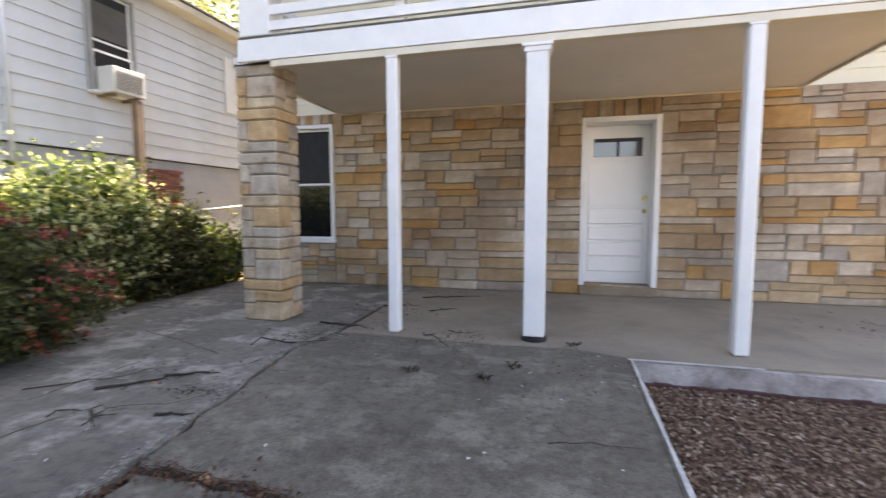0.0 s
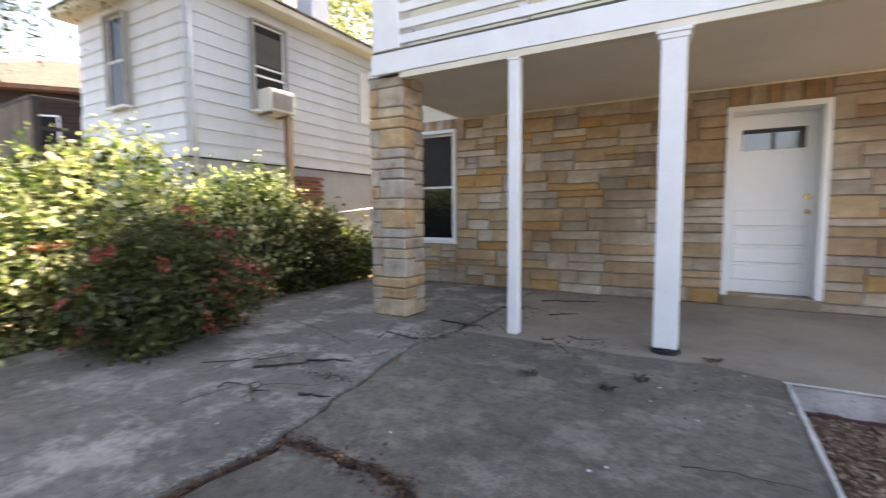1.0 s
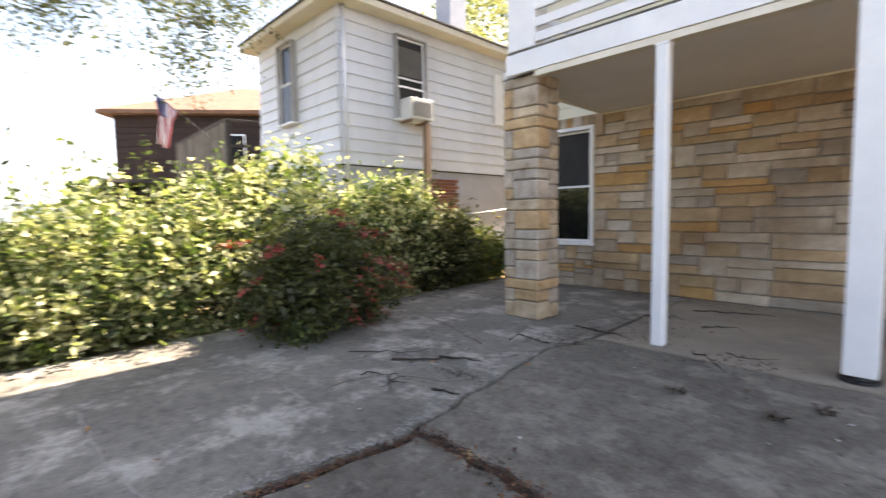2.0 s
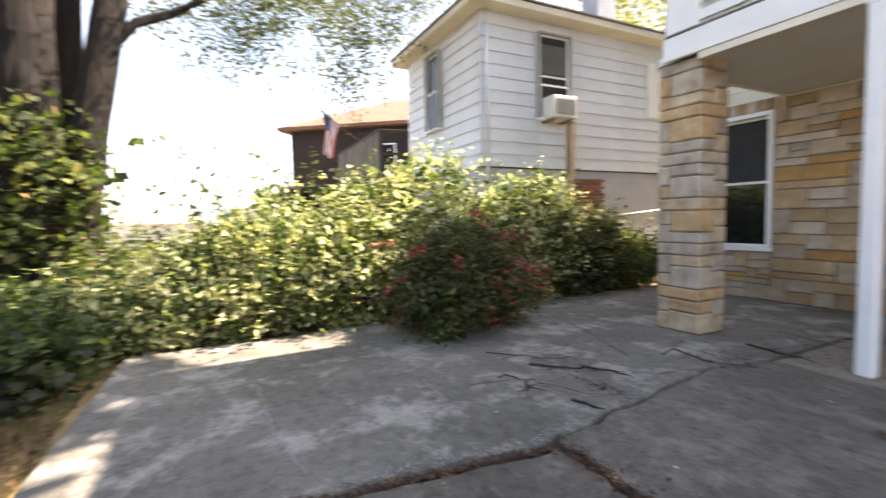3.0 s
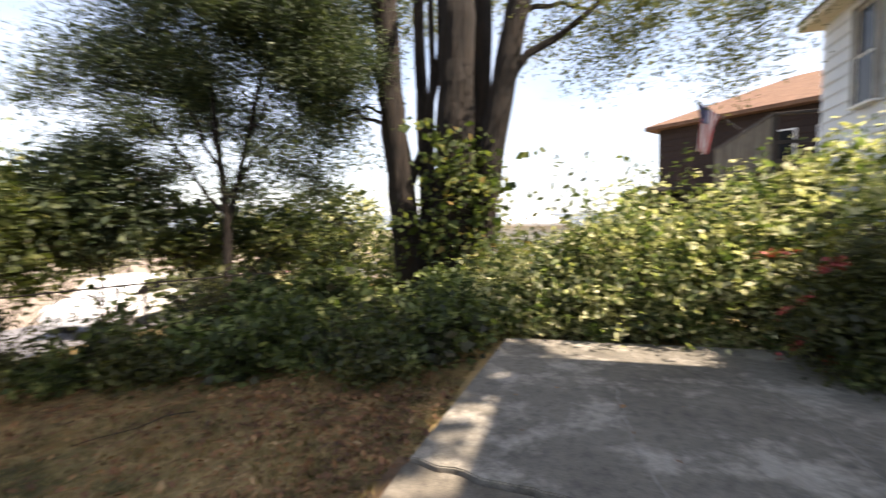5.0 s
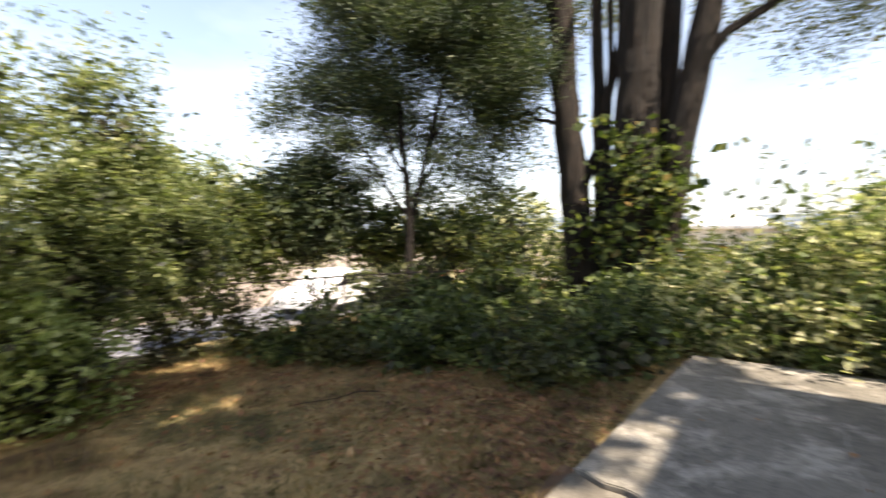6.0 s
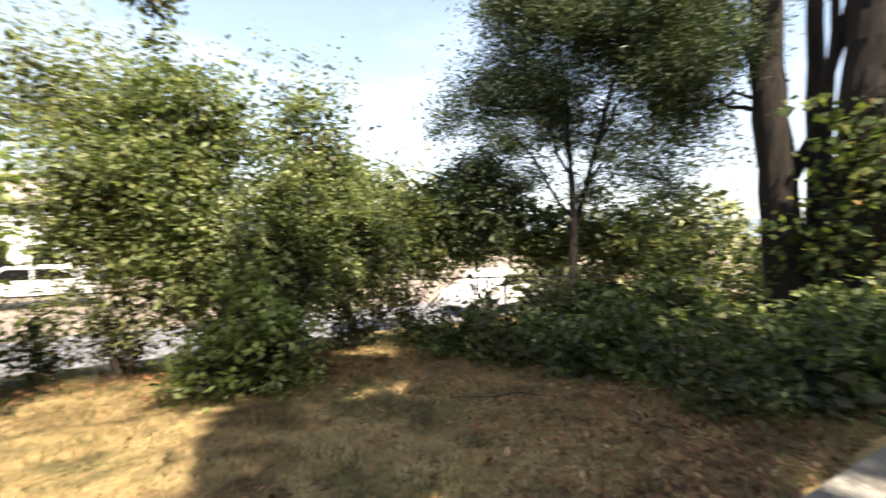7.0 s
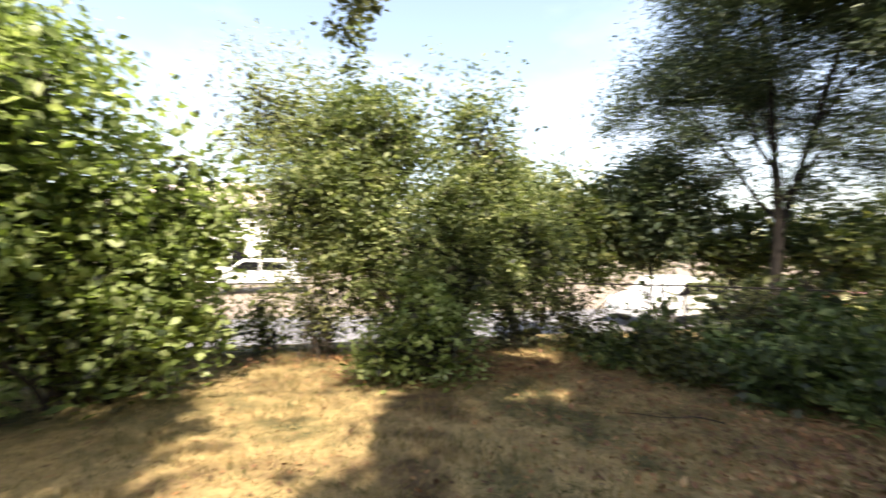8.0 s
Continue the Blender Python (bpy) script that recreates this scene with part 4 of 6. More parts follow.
TURN_X = Matrix.Rotation(radians(90), 4, "Z")   # a window that faces -y turned to face +x


def side_window(name, label, y0, y1, z0, z1, **k):
    # after the turn, local x runs along +y and local y along -x
    return sash_window(name, label, y0, y1, z0, z1, -NX - 0.10, TURN_X, proud=0.0, **k)


w2 = side_window("window_2", "grey-framed sash window raised above an air conditioner", 5.76, 6.45, 2.72, 4.17, frame_w=0.032, meet=3.31, upper=M_GLASS_SHINY, lower=M_GLASS_SHINY, casing=M_TRIMGREY)
boxes("screen_bar", M_WHITE, w2, [(5.80, 6.41, -NX - 0.052, -NX - 0.040, 3.44, 3.47)], 0.003, "white bar of the raised screen")
boxes("blind", M_BLIND, w2, [(5.83, 6.38, -NX - 0.042, -NX - 0.036, 3.50, 3.98)], 0.0, "dark drawn blind behind the glass")
sash_window("window_4", "narrow dark sash window of the neighbouring house", -8.02, -7.46, 2.74, 4.18, NY - 0.10, proud=0.0, frame_w=0.030, upper=M_GLASS_SHINY, lower=M_GLASS_SHINY, casing=M_TRIMGREY)


def air_conditioner():
    a = thing("air_conditioner", "beige window air conditioner hanging from a sash window", "air conditioner", (NX, 6.09, 2.73))
    boxes("casing", M_AC, a, [(-0.04, 0.36, -0.25, 0.25, 0, 0.35)], 0.006)
    boxes("coil_grille", M_GRILLE, a, [(0.361, 0.368, -0.20, 0.20, 0.04, 0.29)])
    for k in range(11):
        boxes("louvre", M_AC, a, [(0.369, 0.373, -0.20, 0.20, 0.049 + k * 0.022, 0.0525 + k * 0.022)])
    for k in range(6):
        boxes("side_vent", M_GRILLE, a, [(0.08 + k * 0.035, 0.10 + k * 0.035, -0.2415, -0.2395, 0.08, 0.26)])
    for q in (-0.2, 0.16):
        boxes("bracket", M_WOOD, a, [(0.0, 0.30, q, q + 0.04, -0.045, -0.002)], 0.003)
    boxes("side_panel", M_WHITE, a, [(-0.02, -0.005, -0.32, -0.242, 0, 0.34)])


air_conditioner()
bm = bmesh.new()
box(bm, -5.85, -5.75, 6.18, 6.29, -0.4, 2.685)
soften(bm, 0.006)
solid("support_post", bm, M_WOOD, "weathered brown timber prop under the air conditioner", "timber post")

rail = thing("handrail", "bare steel pipe handrail beside the neighbouring house", "handrail", (0, 0, 0))
bm = bmesh.new()
cyl(bm, (-5.25, 6.3, 1.06), (-5.25, 9.2, 1.30), 0.021)
part("top_pipe", bm, M_STEEL, rail, smooth=True)
for y in (6.35, 9.1):
    bm = bmesh.new()
    cyl(bm, (-5.25, y, -0.2), (-5.25, y, 1.06 + (y - 6.3) * 0.083), 0.019)
    part("pipe_post", bm, M_STEEL, rail, smooth=True)


# ---- houses and street further off ----
def hip_house(name, label, x0, x1, y0, y1, z0, z1, rise, wall, roofm, over=0.4, windows=()):
    h = thing(name, label, "house")
    boxes("wall", wall, h, [(x0, x1, y0, y1, z0, z1)])
    bm = bmesh.new()
    a, b, c, d, ym = x0 - over, x1 + over, y0 - over, y1 + over, (y0 + y1) / 2
    k = min((y1 - y0), (x1 - x0)) * 0.5
    v = [bm.verts.new(p) for p in ((a, c, z1), (b, c, z1), (b, d, z1), (a, d, z1), (a + k, ym, z1 + rise), (b - k, ym, z1 + rise),
                                   (a, c, z1 - 0.14), (b, c, z1 - 0.14), (b, d, z1 - 0.14), (a, d, z1 - 0.14))]
    for f in ((0, 1, 5, 4), (1, 2, 5), (2, 3, 4, 5), (3, 0, 4), (6, 7, 1, 0), (7, 8, 2, 1), (8, 9, 3, 2), (9, 6, 0, 3), (9, 8, 7, 6)):
        bm.faces.new([v[i] for i in f])
    part("roof", bm, roofm, h)
    for (wx0, wx1, wy0, wy1, wz0, wz1) in windows:
        w = boxes("window", M_WHITE, h, [(wx0 - 0.06, wx1 + 0.06, wy0 - 0.02, wy1 + 0.02, wz0 - 0.06, wz1 + 0.06)], 0.01)
        boxes("pane", M_GLASS, w, [(wx0, wx1, wy0 - 0.03, wy1 + 0.03, wz0, wz1)])
    return h


brown = hip_house("brown_house", "dark red-brown boarded house with a tan shingle roof", 0.0, 7.5, 0.0, 8.5, -7.0, -0.1, 2.0, M_LOGWALL, M_ROOF_TAN, 0.42,
                  [(3.9, 4.7, -0.02, 0.02, -2.2, -1.0), (5.4, 6.0, -0.02, 0.02, -2.2, -1.0)])
brown.matrix_world = Matrix.Translation((-21.0, 4.1, 5.25)) @ Matrix.Rotation(radians(52), 4, "Z")
b_lap = bmesh.new()
lap(b_lap, 7.5, 0.24, 0.03)
lap_mesh = to_mesh("siding_board", b_lap, M_LOGWALL)
for k in range(20):
    o = new("siding_board", lap_mesh)
    o.parent, o.location = brown, (3.75, -0.004, -5.0 + 0.24 * k)
M_PINK = surface("sun-faded_pink_shingle", (0.50, 0.40, 0.38), (0.60, 0.50, 0.47), 3.0, 60.0, 0.95, 0.4, 0.005)
M_FARWHITE = surface("chalky_white_render", (0.70, 0.70, 0.70), (0.80, 0.80, 0.79), 2.0, 60.0, 0.9, 0.3, 0.004)
hip_house("white_house", "white rendered house with a faded pink roof across the street", 2.6, 13.0, -36.0, -28.3, -2.2, 2.55, 1.6, M_FARWHITE, M_PINK, 0.5,
          [(3.6 + 0.75 * k, 4.1 + 0.75 * k, -28.32, -28.28, 1.7, 2.25) for k in range(6)] + [(4.0 + 1.6 * k, 4.8 + 1.6 * k, -28.32, -28.28, -1.2, 0.3) for k in range(3)])
hip_house("white_bungalow", "small white bungalow beyond the hedge", -31.0, -25.0, -3.6, 0.3, -2.0, 1.25, 0.9, M_FARWHITE, M_FARWHITE, 0.3)

M_DARKDECK = surface("dark_weathered_deck_timber", (0.022, 0.018, 0.015), (0.055, 0.045, 0.036), 3.0, 60.0, 0.85, 0.4, 0.004)
M_BOARDSIDE = pieces("mossy_grey_deck_boards", [(0.0, (0.085, 0.075, 0.055)), (0.4, (0.12, 0.105, 0.078)), (0.75, (0.065, 0.056, 0.042))], 3.0)
deck = thing("timber_deck", "grey-brown weathered timber deck with a close-boarded side", "deck")
DC, DF, DR = Vector((-12.36, 5.19, 0)), Vector((-17.6, 5.36, 0)), Vector((-12.2, 6.1, 0))
ZR, ZD = 3.66, 2.60   # top rail and deck floor


def deck_side(p, q, closed):
    """One side of the deck from p to q: posts, rails and, where closed, upright boards."""
    d = q - p
    L = d.length
    m = Matrix.Translation(p) @ d.to_track_quat("X", "Z").to_matrix().to_4x4()
    for nm, b in (("top_rail", (-0.06, L + 0.06, -0.08, 0.08, ZR - 0.07, ZR)), ("rim_board", (0, L, -0.05, 0.05, ZD - 0.22, ZD))):
        bm = bmesh.new()
        box(bm, *b, m)
        soften(bm, 0.006)
        part(nm, bm, M_DARKDECK, deck)
    for x in (0.0, L / 2, L) if closed else (L,):
        bm = bmesh.new()
        box(bm, x - 0.06, x + 0.06, -0.06, 0.06, -1.8, ZR - 0.07, m)
        part("deck_post", bm, M_DARKDECK, deck)
    if closed:
        n = int(L / 0.19)
        for k in range(n):
            bm = bmesh.new()
            box(bm, k * L / n + 0.004, (k + 1) * L / n - 0.008, 0.03 + 0.006 * (k % 2), 0.055 + 0.006 * (k % 2), ZD - 0.16, ZR - 0.07, m)
            part("side_board", bm, M_BOARDSIDE, deck)
    else:
        bm = bmesh.new()
        box(bm, 0, L, -0.03, 0.03, ZD + 0.35, ZD + 0.42, m)
        part("mid_rail", bm, M_DARKDECK, deck)


deck_side(DC, DF, True)
deck_side(DC, DR, False)
boxes("deck_floor", M_DARKDECK, deck, [(-17.6, -12.25, 5.40, 7.6, ZD - 0.14, ZD - 0.02)])
boxes("stair_string", M_DARKDECK, deck, [(-12.2, -11.9, 6.1, 7.6, ZD - 0.5, ZD - 0.25)])

M_FRED = surface("faded_red_cloth", (0.36, 0.075, 0.08), (0.46, 0.12, 0.12), 4.0, 90.0, 0.9, 0.2, 0.002)
M_FWHITE = surface("pale_cloth", (0.62, 0.56, 0.55), (0.72, 0.66, 0.64), 4.0, 90.0, 0.9, 0.2, 0.002)
M_FBLUE = surface("navy_cloth", (0.03, 0.035, 0.08), (0.05, 0.055, 0.11), 4.0, 90.0, 0.9, 0.2, 0.002)
flag = thing("flag", "drooping red and white striped flag with a navy corner", "flag", (-12.73, 3.64, 4.14))
POLE = Vector((0.42, 1.10, -1.02))
bm = bmesh.new()
cyl(bm, (0, 0, 0.02), POLE, 0.009, n=8)
ball(bm, (0, 0, 0.03), 0.03)
part("pole", bm, M_DARK, flag)


def cloth(name, v0, v1, u0, u1, mat, label="", off=0.0):
    """A strip of limp cloth: v along the pole, u down its fall, in soft folds."""
    bm = bmesh.new()
    g = []
    for a in range(5):
        v = v0 + (v1 - v0) * a / 4
        row = []
        for c in range(11):
            u = u0 + (u1 - u0) * c / 10
            top = POLE.normalized() * (0.04 + 0.62 * v)
            wave = 0.055 * math.sin(v * 11 + u * 2.2) * min(1, u * 3)
            row.append(bm.verts.new(top + Vector((0.35 * wave + 0.05 * u + off, wave - 0.40 * v * u * 0.75, -1.16 * u + 0.25 * v * u))))
        g.append(row)
    for a in range(4):
        for c in range(10):
            bm.faces.new((g[a][c], g[a + 1][c], g[a + 1][c + 1], g[a][c + 1]))
    r = bmesh.ops.extrude_face_region(bm, geom=list(bm.faces))
    for q in r["geom"]:
        if isinstance(q, bmesh.types.BMVert):
            q.co.x -= 0.006
    bmesh.ops.recalc_face_normals(bm, faces=bm.faces)
    part(name, bm, mat, flag, label, True)


for k in range(13):
    cloth("stripe", k / 13, (k + 1) / 13, 0.0, 1.0, M_FWHITE if k % 2 else M_FRED)
cloth("canton", -0.01, 7 / 13, -0.005, 0.34, M_FBLUE, "navy corner of the flag", 0.012)

shed = thing("garden_shed", "small dark-roofed garden shed buried in the hedge", "shed")
boxes("wall", M_LOGWALL, shed, [(-10.6, -9.5, 2.3, 3.6, -0.8, 1.62)])
bm = bmesh.new()
box(bm, -0.75, 0.75, -0.85, 0.85, 0, 0.06, Matrix.Translation((-10.0, 2.95, 1.66)) @ Euler((0, radians(-6), 0)).to_matrix().to_4x4())
part("roof", bm, M_ROOF, shed)

bm = bmesh.new()
xs = [-60 + 4 * k for k in range(31)]
for a, b in zip(xs, xs[1:]):
    vs = [bm.verts.new((x, y + 0.02 * x, ground_z(x, y) + 0.05)) for x, y in ((a, -14.5), (b, -14.5), (b, -10.4), (a, -10.4))]
    bm.faces.new(vs)
bmesh.ops.remove_doubles(bm, verts=bm.verts, dist=0.001)
r = bmesh.ops.extrude_face_region(bm, geom=list(bm.faces))
for v in r["geom"]:
    if isinstance(v, bmesh.types.BMVert):
        v.co.z += 0.03
bmesh.ops.recalc_face_normals(bm, faces=bm.faces)
solid("road", bm, M_ROAD, "pale grey asphalt street below the garden", "road", "structure")


def car(name, label, x, y, rz, paint):
    z = ground_z(x, y) + (0.08 if y < -10 else 0.0)
    c = thing(name, label, "car", (x, y, z), "parked cars")
    c.rotation_euler = (0, 0, radians(rz))
    bm = bmesh.new()
    prof = [(-2.15, 0.35), (-2.2, 0.75), (-2.1, 0.95), (-1.6, 1.02), (-1.0, 1.42), (0.5, 1.45), (1.15, 0.98), (1.95, 0.85), (2.15, 0.65), (2.15, 0.35)]
    a = [bm.verts.new((p, -0.85, q)) for p, q in prof]
    b = [bm.verts.new((p, 0.85, q)) for p, q in prof]
    for i in range(len(prof)):
        k = (i + 1) % len(prof)
        bm.faces.new((a[i], a[k], b[k], b[i]))
    bm.faces.new(a[::-1])
    bm.faces.new(b)
    bmesh.ops.recalc_face_normals(bm, faces=bm.faces)
    soften(bm, 0.05)
    part("body", bm, paint, c)
    for s in (-1, 1):
        for u in ((-1.45, -0.98, -0.3, -0.3), (-0.22, -0.22, 0.45, 1.0)):
            bm = bmesh.new()
            vs = [bm.verts.new((p, s * 0.856, q)) for p, q in ((u[0], 1.0), (u[1], 1.36), (u[2], 1.38), (u[3], 1.0))]
            f = bm.faces.new(vs)
            r = bmesh.ops.extrude_face_region(bm, geom=[f])
            for v in r["geom"]:
                if isinstance(v, bmesh.types.BMVert):
                    v.co.y += s * 0.012
            bmesh.ops.recalc_face_normals(bm, faces=bm.faces)
            part("side_window", bm, M_GLASS, c)
        for wx in (-1.35, 1.3):
            bm = bmesh.new()
            cyl(bm, (wx, s * 0.70, 0.31), (wx, s * 0.89, 0.31), 0.31, n=20)
            w = part("wheel", bm, M_DARK, c)
            bm = bmesh.new()
            cyl(bm, (wx, s * 0.89, 0.31), (wx, s * 0.90, 0.31), 0.19, n=16)
            part("rim", bm, M_STEEL, w)


M_CARWHITE = surface("white_car_paint", (0.74, 0.74, 0.74), (0.78, 0.78, 0.78), 2.0, 50.0, 0.25, 0.02, 0.001)
M_CARRED = surface("faded_red_car_paint", (0.40, 0.07, 0.05), (0.46, 0.09, 0.06), 2.0, 50.0, 0.3, 0.02, 0.001)
car("car", "white parked car seen through the bushes", -10.4, -12.0, 12, M_CARWHITE)
car("car", "faded red parked car seen through the bushes", -13.4, -8.6, 40, M_CARRED)
car("car", "white car parked before the white house", 3.9, -21.5, 5, M_CARWHITE)

M_BOARDS = surface("orange_tan_new_boards", (0.42, 0.25, 0.12), (0.55, 0.36, 0.19), 5.0, 60.0, 0.8, 0.3, 0.003)
fence2 = thing("board_border", "low orange-tan timber border behind the tree", "timber border", (-10.7, -4.2, ground_z(-10.7, -4.2)))
for k in range(4):
    boxes("board", M_BOARDS, fence2, [(-0.9 + 0.45 * k, -0.47 + 0.45 * k, -0.03, 0.03, 0.0, 0.42 + 0.06 * (k % 2))], 0.008)


M_RUST = surface("dull_rusted_steel", (0.05, 0.035, 0.028), (0.11, 0.085, 0.07), 20.0, 90.0, 0.7, 0.2, 0.001, metal=0.4)


def chain_fence():
    f = thing("chain_link_fence", "rusting chain-link fence with vines along the lawn edge", "fence")
    line = [(4.5, -5.05), (2.0, -4.95), (-0.2, -4.8), (-2.2, -4.45), (-3.6, -3.6), (-4.5, -2.6)]
    for (x0, y0), (x1, y1) in zip(line, line[1:]):
        z0, z1 = ground_z(x0, y0), ground_z(x1, y1)
        bm = bmesh.new()
        cyl(bm, (x0, y0, z0 - 0.2), (x0, y0, z0 + 0.82), 0.016, n=8)
        part("fence_post", bm, M_RUST, f)
        bm = bmesh.new()
        cyl(bm, (x0, y0, z0 + 0.80), (x1, y1, z1 + 0.80), 0.008, n=8)
        part("top_rail", bm, M_RUST, f)
        bm = bmesh.new()
        n = int(math.hypot(x1 - x0, y1 - y0) / 0.085)
        for k in range(-10, n):
            for s in (0, 1):
                a, b = k / n, (k + 10) / n
                ha, hb = 0.02, 0.79
                if a < 0:
                    ha, a = ha + (hb - ha) * (-a * n / 10), 0.0
                if b > 1:
                    hb, b = ha + (hb - ha) * (1 - a) / (b - a), 1.0
                if s:
                    a, b = 1 - a, 1 - b
                P = Vector((x0 + (x1 - x0) * a, y0 + (y1 - y0) * a, z0 + (z1 - z0) * a + ha))
                Q = Vector((x0 + (x1 - x0) * b, y0 + (y1 - y0) * b, z0 + (z1 - z0) * b + hb))
                cyl(bm, P, Q, 0.0022, n=3)
        part("wire_mesh", bm, M_RUST, f)


chain_fence()


# ---- plants ----
def shrub(name, label, base, blobs, leaf, size, mat, clumps, per, r, stem_count=9, stem_r=0.02, shoot=(60, 0.35, 14), floor=-0.3, width=0.55, category="shrub", shell=0.5, stem_spread=0.2):
    s = thing(name, label, category, base)
    o = np.array(base)
    pts = blob_points(blobs, clumps, per, r, shell)
    if shoot[0]:
        pts = np.concatenate([pts, shoots(blobs, *shoot, r=0.035)])
    pts = above(pts, floor) - o
    leaf_cloud(leaf, pts, size, mat, s, width)
    # core leaves in the dark colour draw the shaded gaps
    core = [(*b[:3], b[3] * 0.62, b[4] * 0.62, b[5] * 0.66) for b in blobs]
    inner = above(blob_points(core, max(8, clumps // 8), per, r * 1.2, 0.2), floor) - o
    leaf_cloud("inner_leaves", inner, size * 1.35, M_LEAF_INNER, s, 0.7, 0.3, 0.3, "inner leaves coloured dark for the shade inside the shrub")
    local = [(b[0] - o[0], b[1] - o[1], b[2] - o[2], *b[3:]) for b in blobs]
    stems("stem", s, (0, 0, -0.05), local, stem_count, stem_r, stem_spread)
    return s


random.seed(11)
# the long hedge beside the slab, plant by plant
hedge = [
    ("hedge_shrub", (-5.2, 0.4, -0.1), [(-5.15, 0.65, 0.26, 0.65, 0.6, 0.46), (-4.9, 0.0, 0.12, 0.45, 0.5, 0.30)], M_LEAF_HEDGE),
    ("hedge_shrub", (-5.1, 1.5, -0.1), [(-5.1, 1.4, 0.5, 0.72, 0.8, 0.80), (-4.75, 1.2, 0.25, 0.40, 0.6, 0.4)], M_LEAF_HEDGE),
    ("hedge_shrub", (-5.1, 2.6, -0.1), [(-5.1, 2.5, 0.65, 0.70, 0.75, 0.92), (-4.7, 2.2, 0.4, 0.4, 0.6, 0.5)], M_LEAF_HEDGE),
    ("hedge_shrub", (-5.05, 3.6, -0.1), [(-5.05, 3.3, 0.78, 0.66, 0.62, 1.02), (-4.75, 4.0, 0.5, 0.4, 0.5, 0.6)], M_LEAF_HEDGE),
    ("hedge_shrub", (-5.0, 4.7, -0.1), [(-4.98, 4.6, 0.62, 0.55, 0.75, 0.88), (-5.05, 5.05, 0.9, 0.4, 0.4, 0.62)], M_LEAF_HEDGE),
    ("hedge_shrub", (-5.0, 5.7, -0.1), [(-4.98, 5.7, 0.46, 0.45, 0.65, 0.70)], M_LEAF_OLIVE),
    ("hedge_shrub", (-5.0, 6.8, -0.1), [(-5.0, 6.7, 0.28, 0.4, 0.7, 0.45)], M_LEAF_AUTUMN),
]
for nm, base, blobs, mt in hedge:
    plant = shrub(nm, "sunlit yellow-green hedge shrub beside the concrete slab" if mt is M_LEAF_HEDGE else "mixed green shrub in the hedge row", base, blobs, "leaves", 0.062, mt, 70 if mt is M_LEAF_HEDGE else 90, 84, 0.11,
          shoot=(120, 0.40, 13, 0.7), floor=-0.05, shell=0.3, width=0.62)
    if mt is M_LEAF_HEDGE:
        for mix_mat, n in ((M_LEAF_WEED, 34), (M_LEAF_MAPLE, 44)):
            pts = above(np.concatenate([blob_points(blobs, n, 30, 0.10, 0.55), shoots(blobs, n, 0.4, 15, 0.7)]), -0.05)
            leaf_cloud("green_growth", pts - np.array(base), 0.068, mix_mat, plant, 0.62, label="greener leafy growth through the hedge")["kind"] = "stuff"
dark = shrub("berry_bush", "dark green bush with drooping red berry sprays over the slab", (-4.15, 2.95, 0.0),
             [(-3.95, 2.95, 0.48, 0.58, 0.66, 0.54), (-3.62, 2.62, 0.30, 0.36, 0.40, 0.34), (-3.9, 3.4, 0.38, 0.4, 0.45, 0.40)], "leaves", 0.048, M_LEAF_DARK, 240, 52, 0.09,
             shoot=(40, 0.25, 12, 0.5), floor=0.02)
leaf_cloud("drooping_spray", above(blob_points([(-3.42, 2.64, 0.12, 0.12, 0.2, 0.12), (-3.6, 2.75, 0.25, 0.2, 0.3, 0.2)], 34, 16, 0.05, 0.1), 0.012) - np.array((-4.15, 2.95, 0.0)), 0.06, M_LEAF_WEED, dark, 0.5, 0.4, 0.4, "green leafy tip drooping onto the slab")["kind"] = "stuff"
bp = []
for k in range(30):   # berry sprays
    a = rng.normal(size=3)
    a[0] = abs(a[0])
    a /= np.linalg.norm(a)
    c = np.array((-3.92, 2.9, 0.58)) + a * np.array((0.60, 0.70, 0.56)) * (0.9 + 0.26 * rng.random())
    t = np.linspace(0, 1, 30)[:, None]
    bp.append(c + t * np.array((0.06 + 0.1 * a[0], 0.34 * a[1], -0.16 + 0.2 * a[2])) + rng.normal(size=(30, 3)) * 0.016)
leaf_cloud("berry_spray", above(np.concatenate(bp), 0.03) - np.array((-4.15, 2.95, 0.0)), 0.028, M_FLOWER, dark, 0.9, 0.0, 0.2, "clusters of small red berries")["kind"] = "stuff"

def tall_weed(base, tips):
    """A thin, tall weed: bare stems with a few leaves near the tips."""
    w = thing("tall_weed", "thin tall weed with sparse leaves standing out of the hedge", "weed", base, "tall weeds")
    o = Vector(base)
    pts = []
    for tip in tips:
        bm = bmesh.new()
        ps = bent((0, 0, 0), Vector(tip) - o, 0.02, 6, 0.03)
        tube(bm, ps, [0.006 - 0.0007 * q for q in range(7)], 4)
        part("stem", bm, M_TWIG, w)
        for f, n in ((1.0, 6), (0.93, 4), (0.86, 5), (0.78, 4), (0.7, 6)):
            c = (Vector(tip) - o) * f
            pts += [(c.x + rng.normal() * 0.035, c.y + rng.normal() * 0.035, c.z + rng.normal() * 0.03) for _ in range(n)]
    leaf_cloud("leaves", np.array(pts), 0.07, M_LEAF_MID, w, 0.5)


tall_weed((-5.2, 0.5, -0.1), [(-5.3, 0.50, 1.85), (-5.25, 0.67, 1.73), (-5.3, 0.28, 1.49)])
tall_weed((-5.3, 1.0, -0.1), [(-5.3, 0.87, 1.91), (-5.2, 1.05, 1.6)])
tall_weed((-5.2, 1.5, -0.1), [(-5.3, 1.28, 1.87), (-5.3, 1.55, 1.79), (-5.25, 1.42, 1.68)])
tall_weed((-5.0, 2.0, -0.1), [(-5.2, 1.88, 1.88), (-5.2, 1.78, 1.70)])

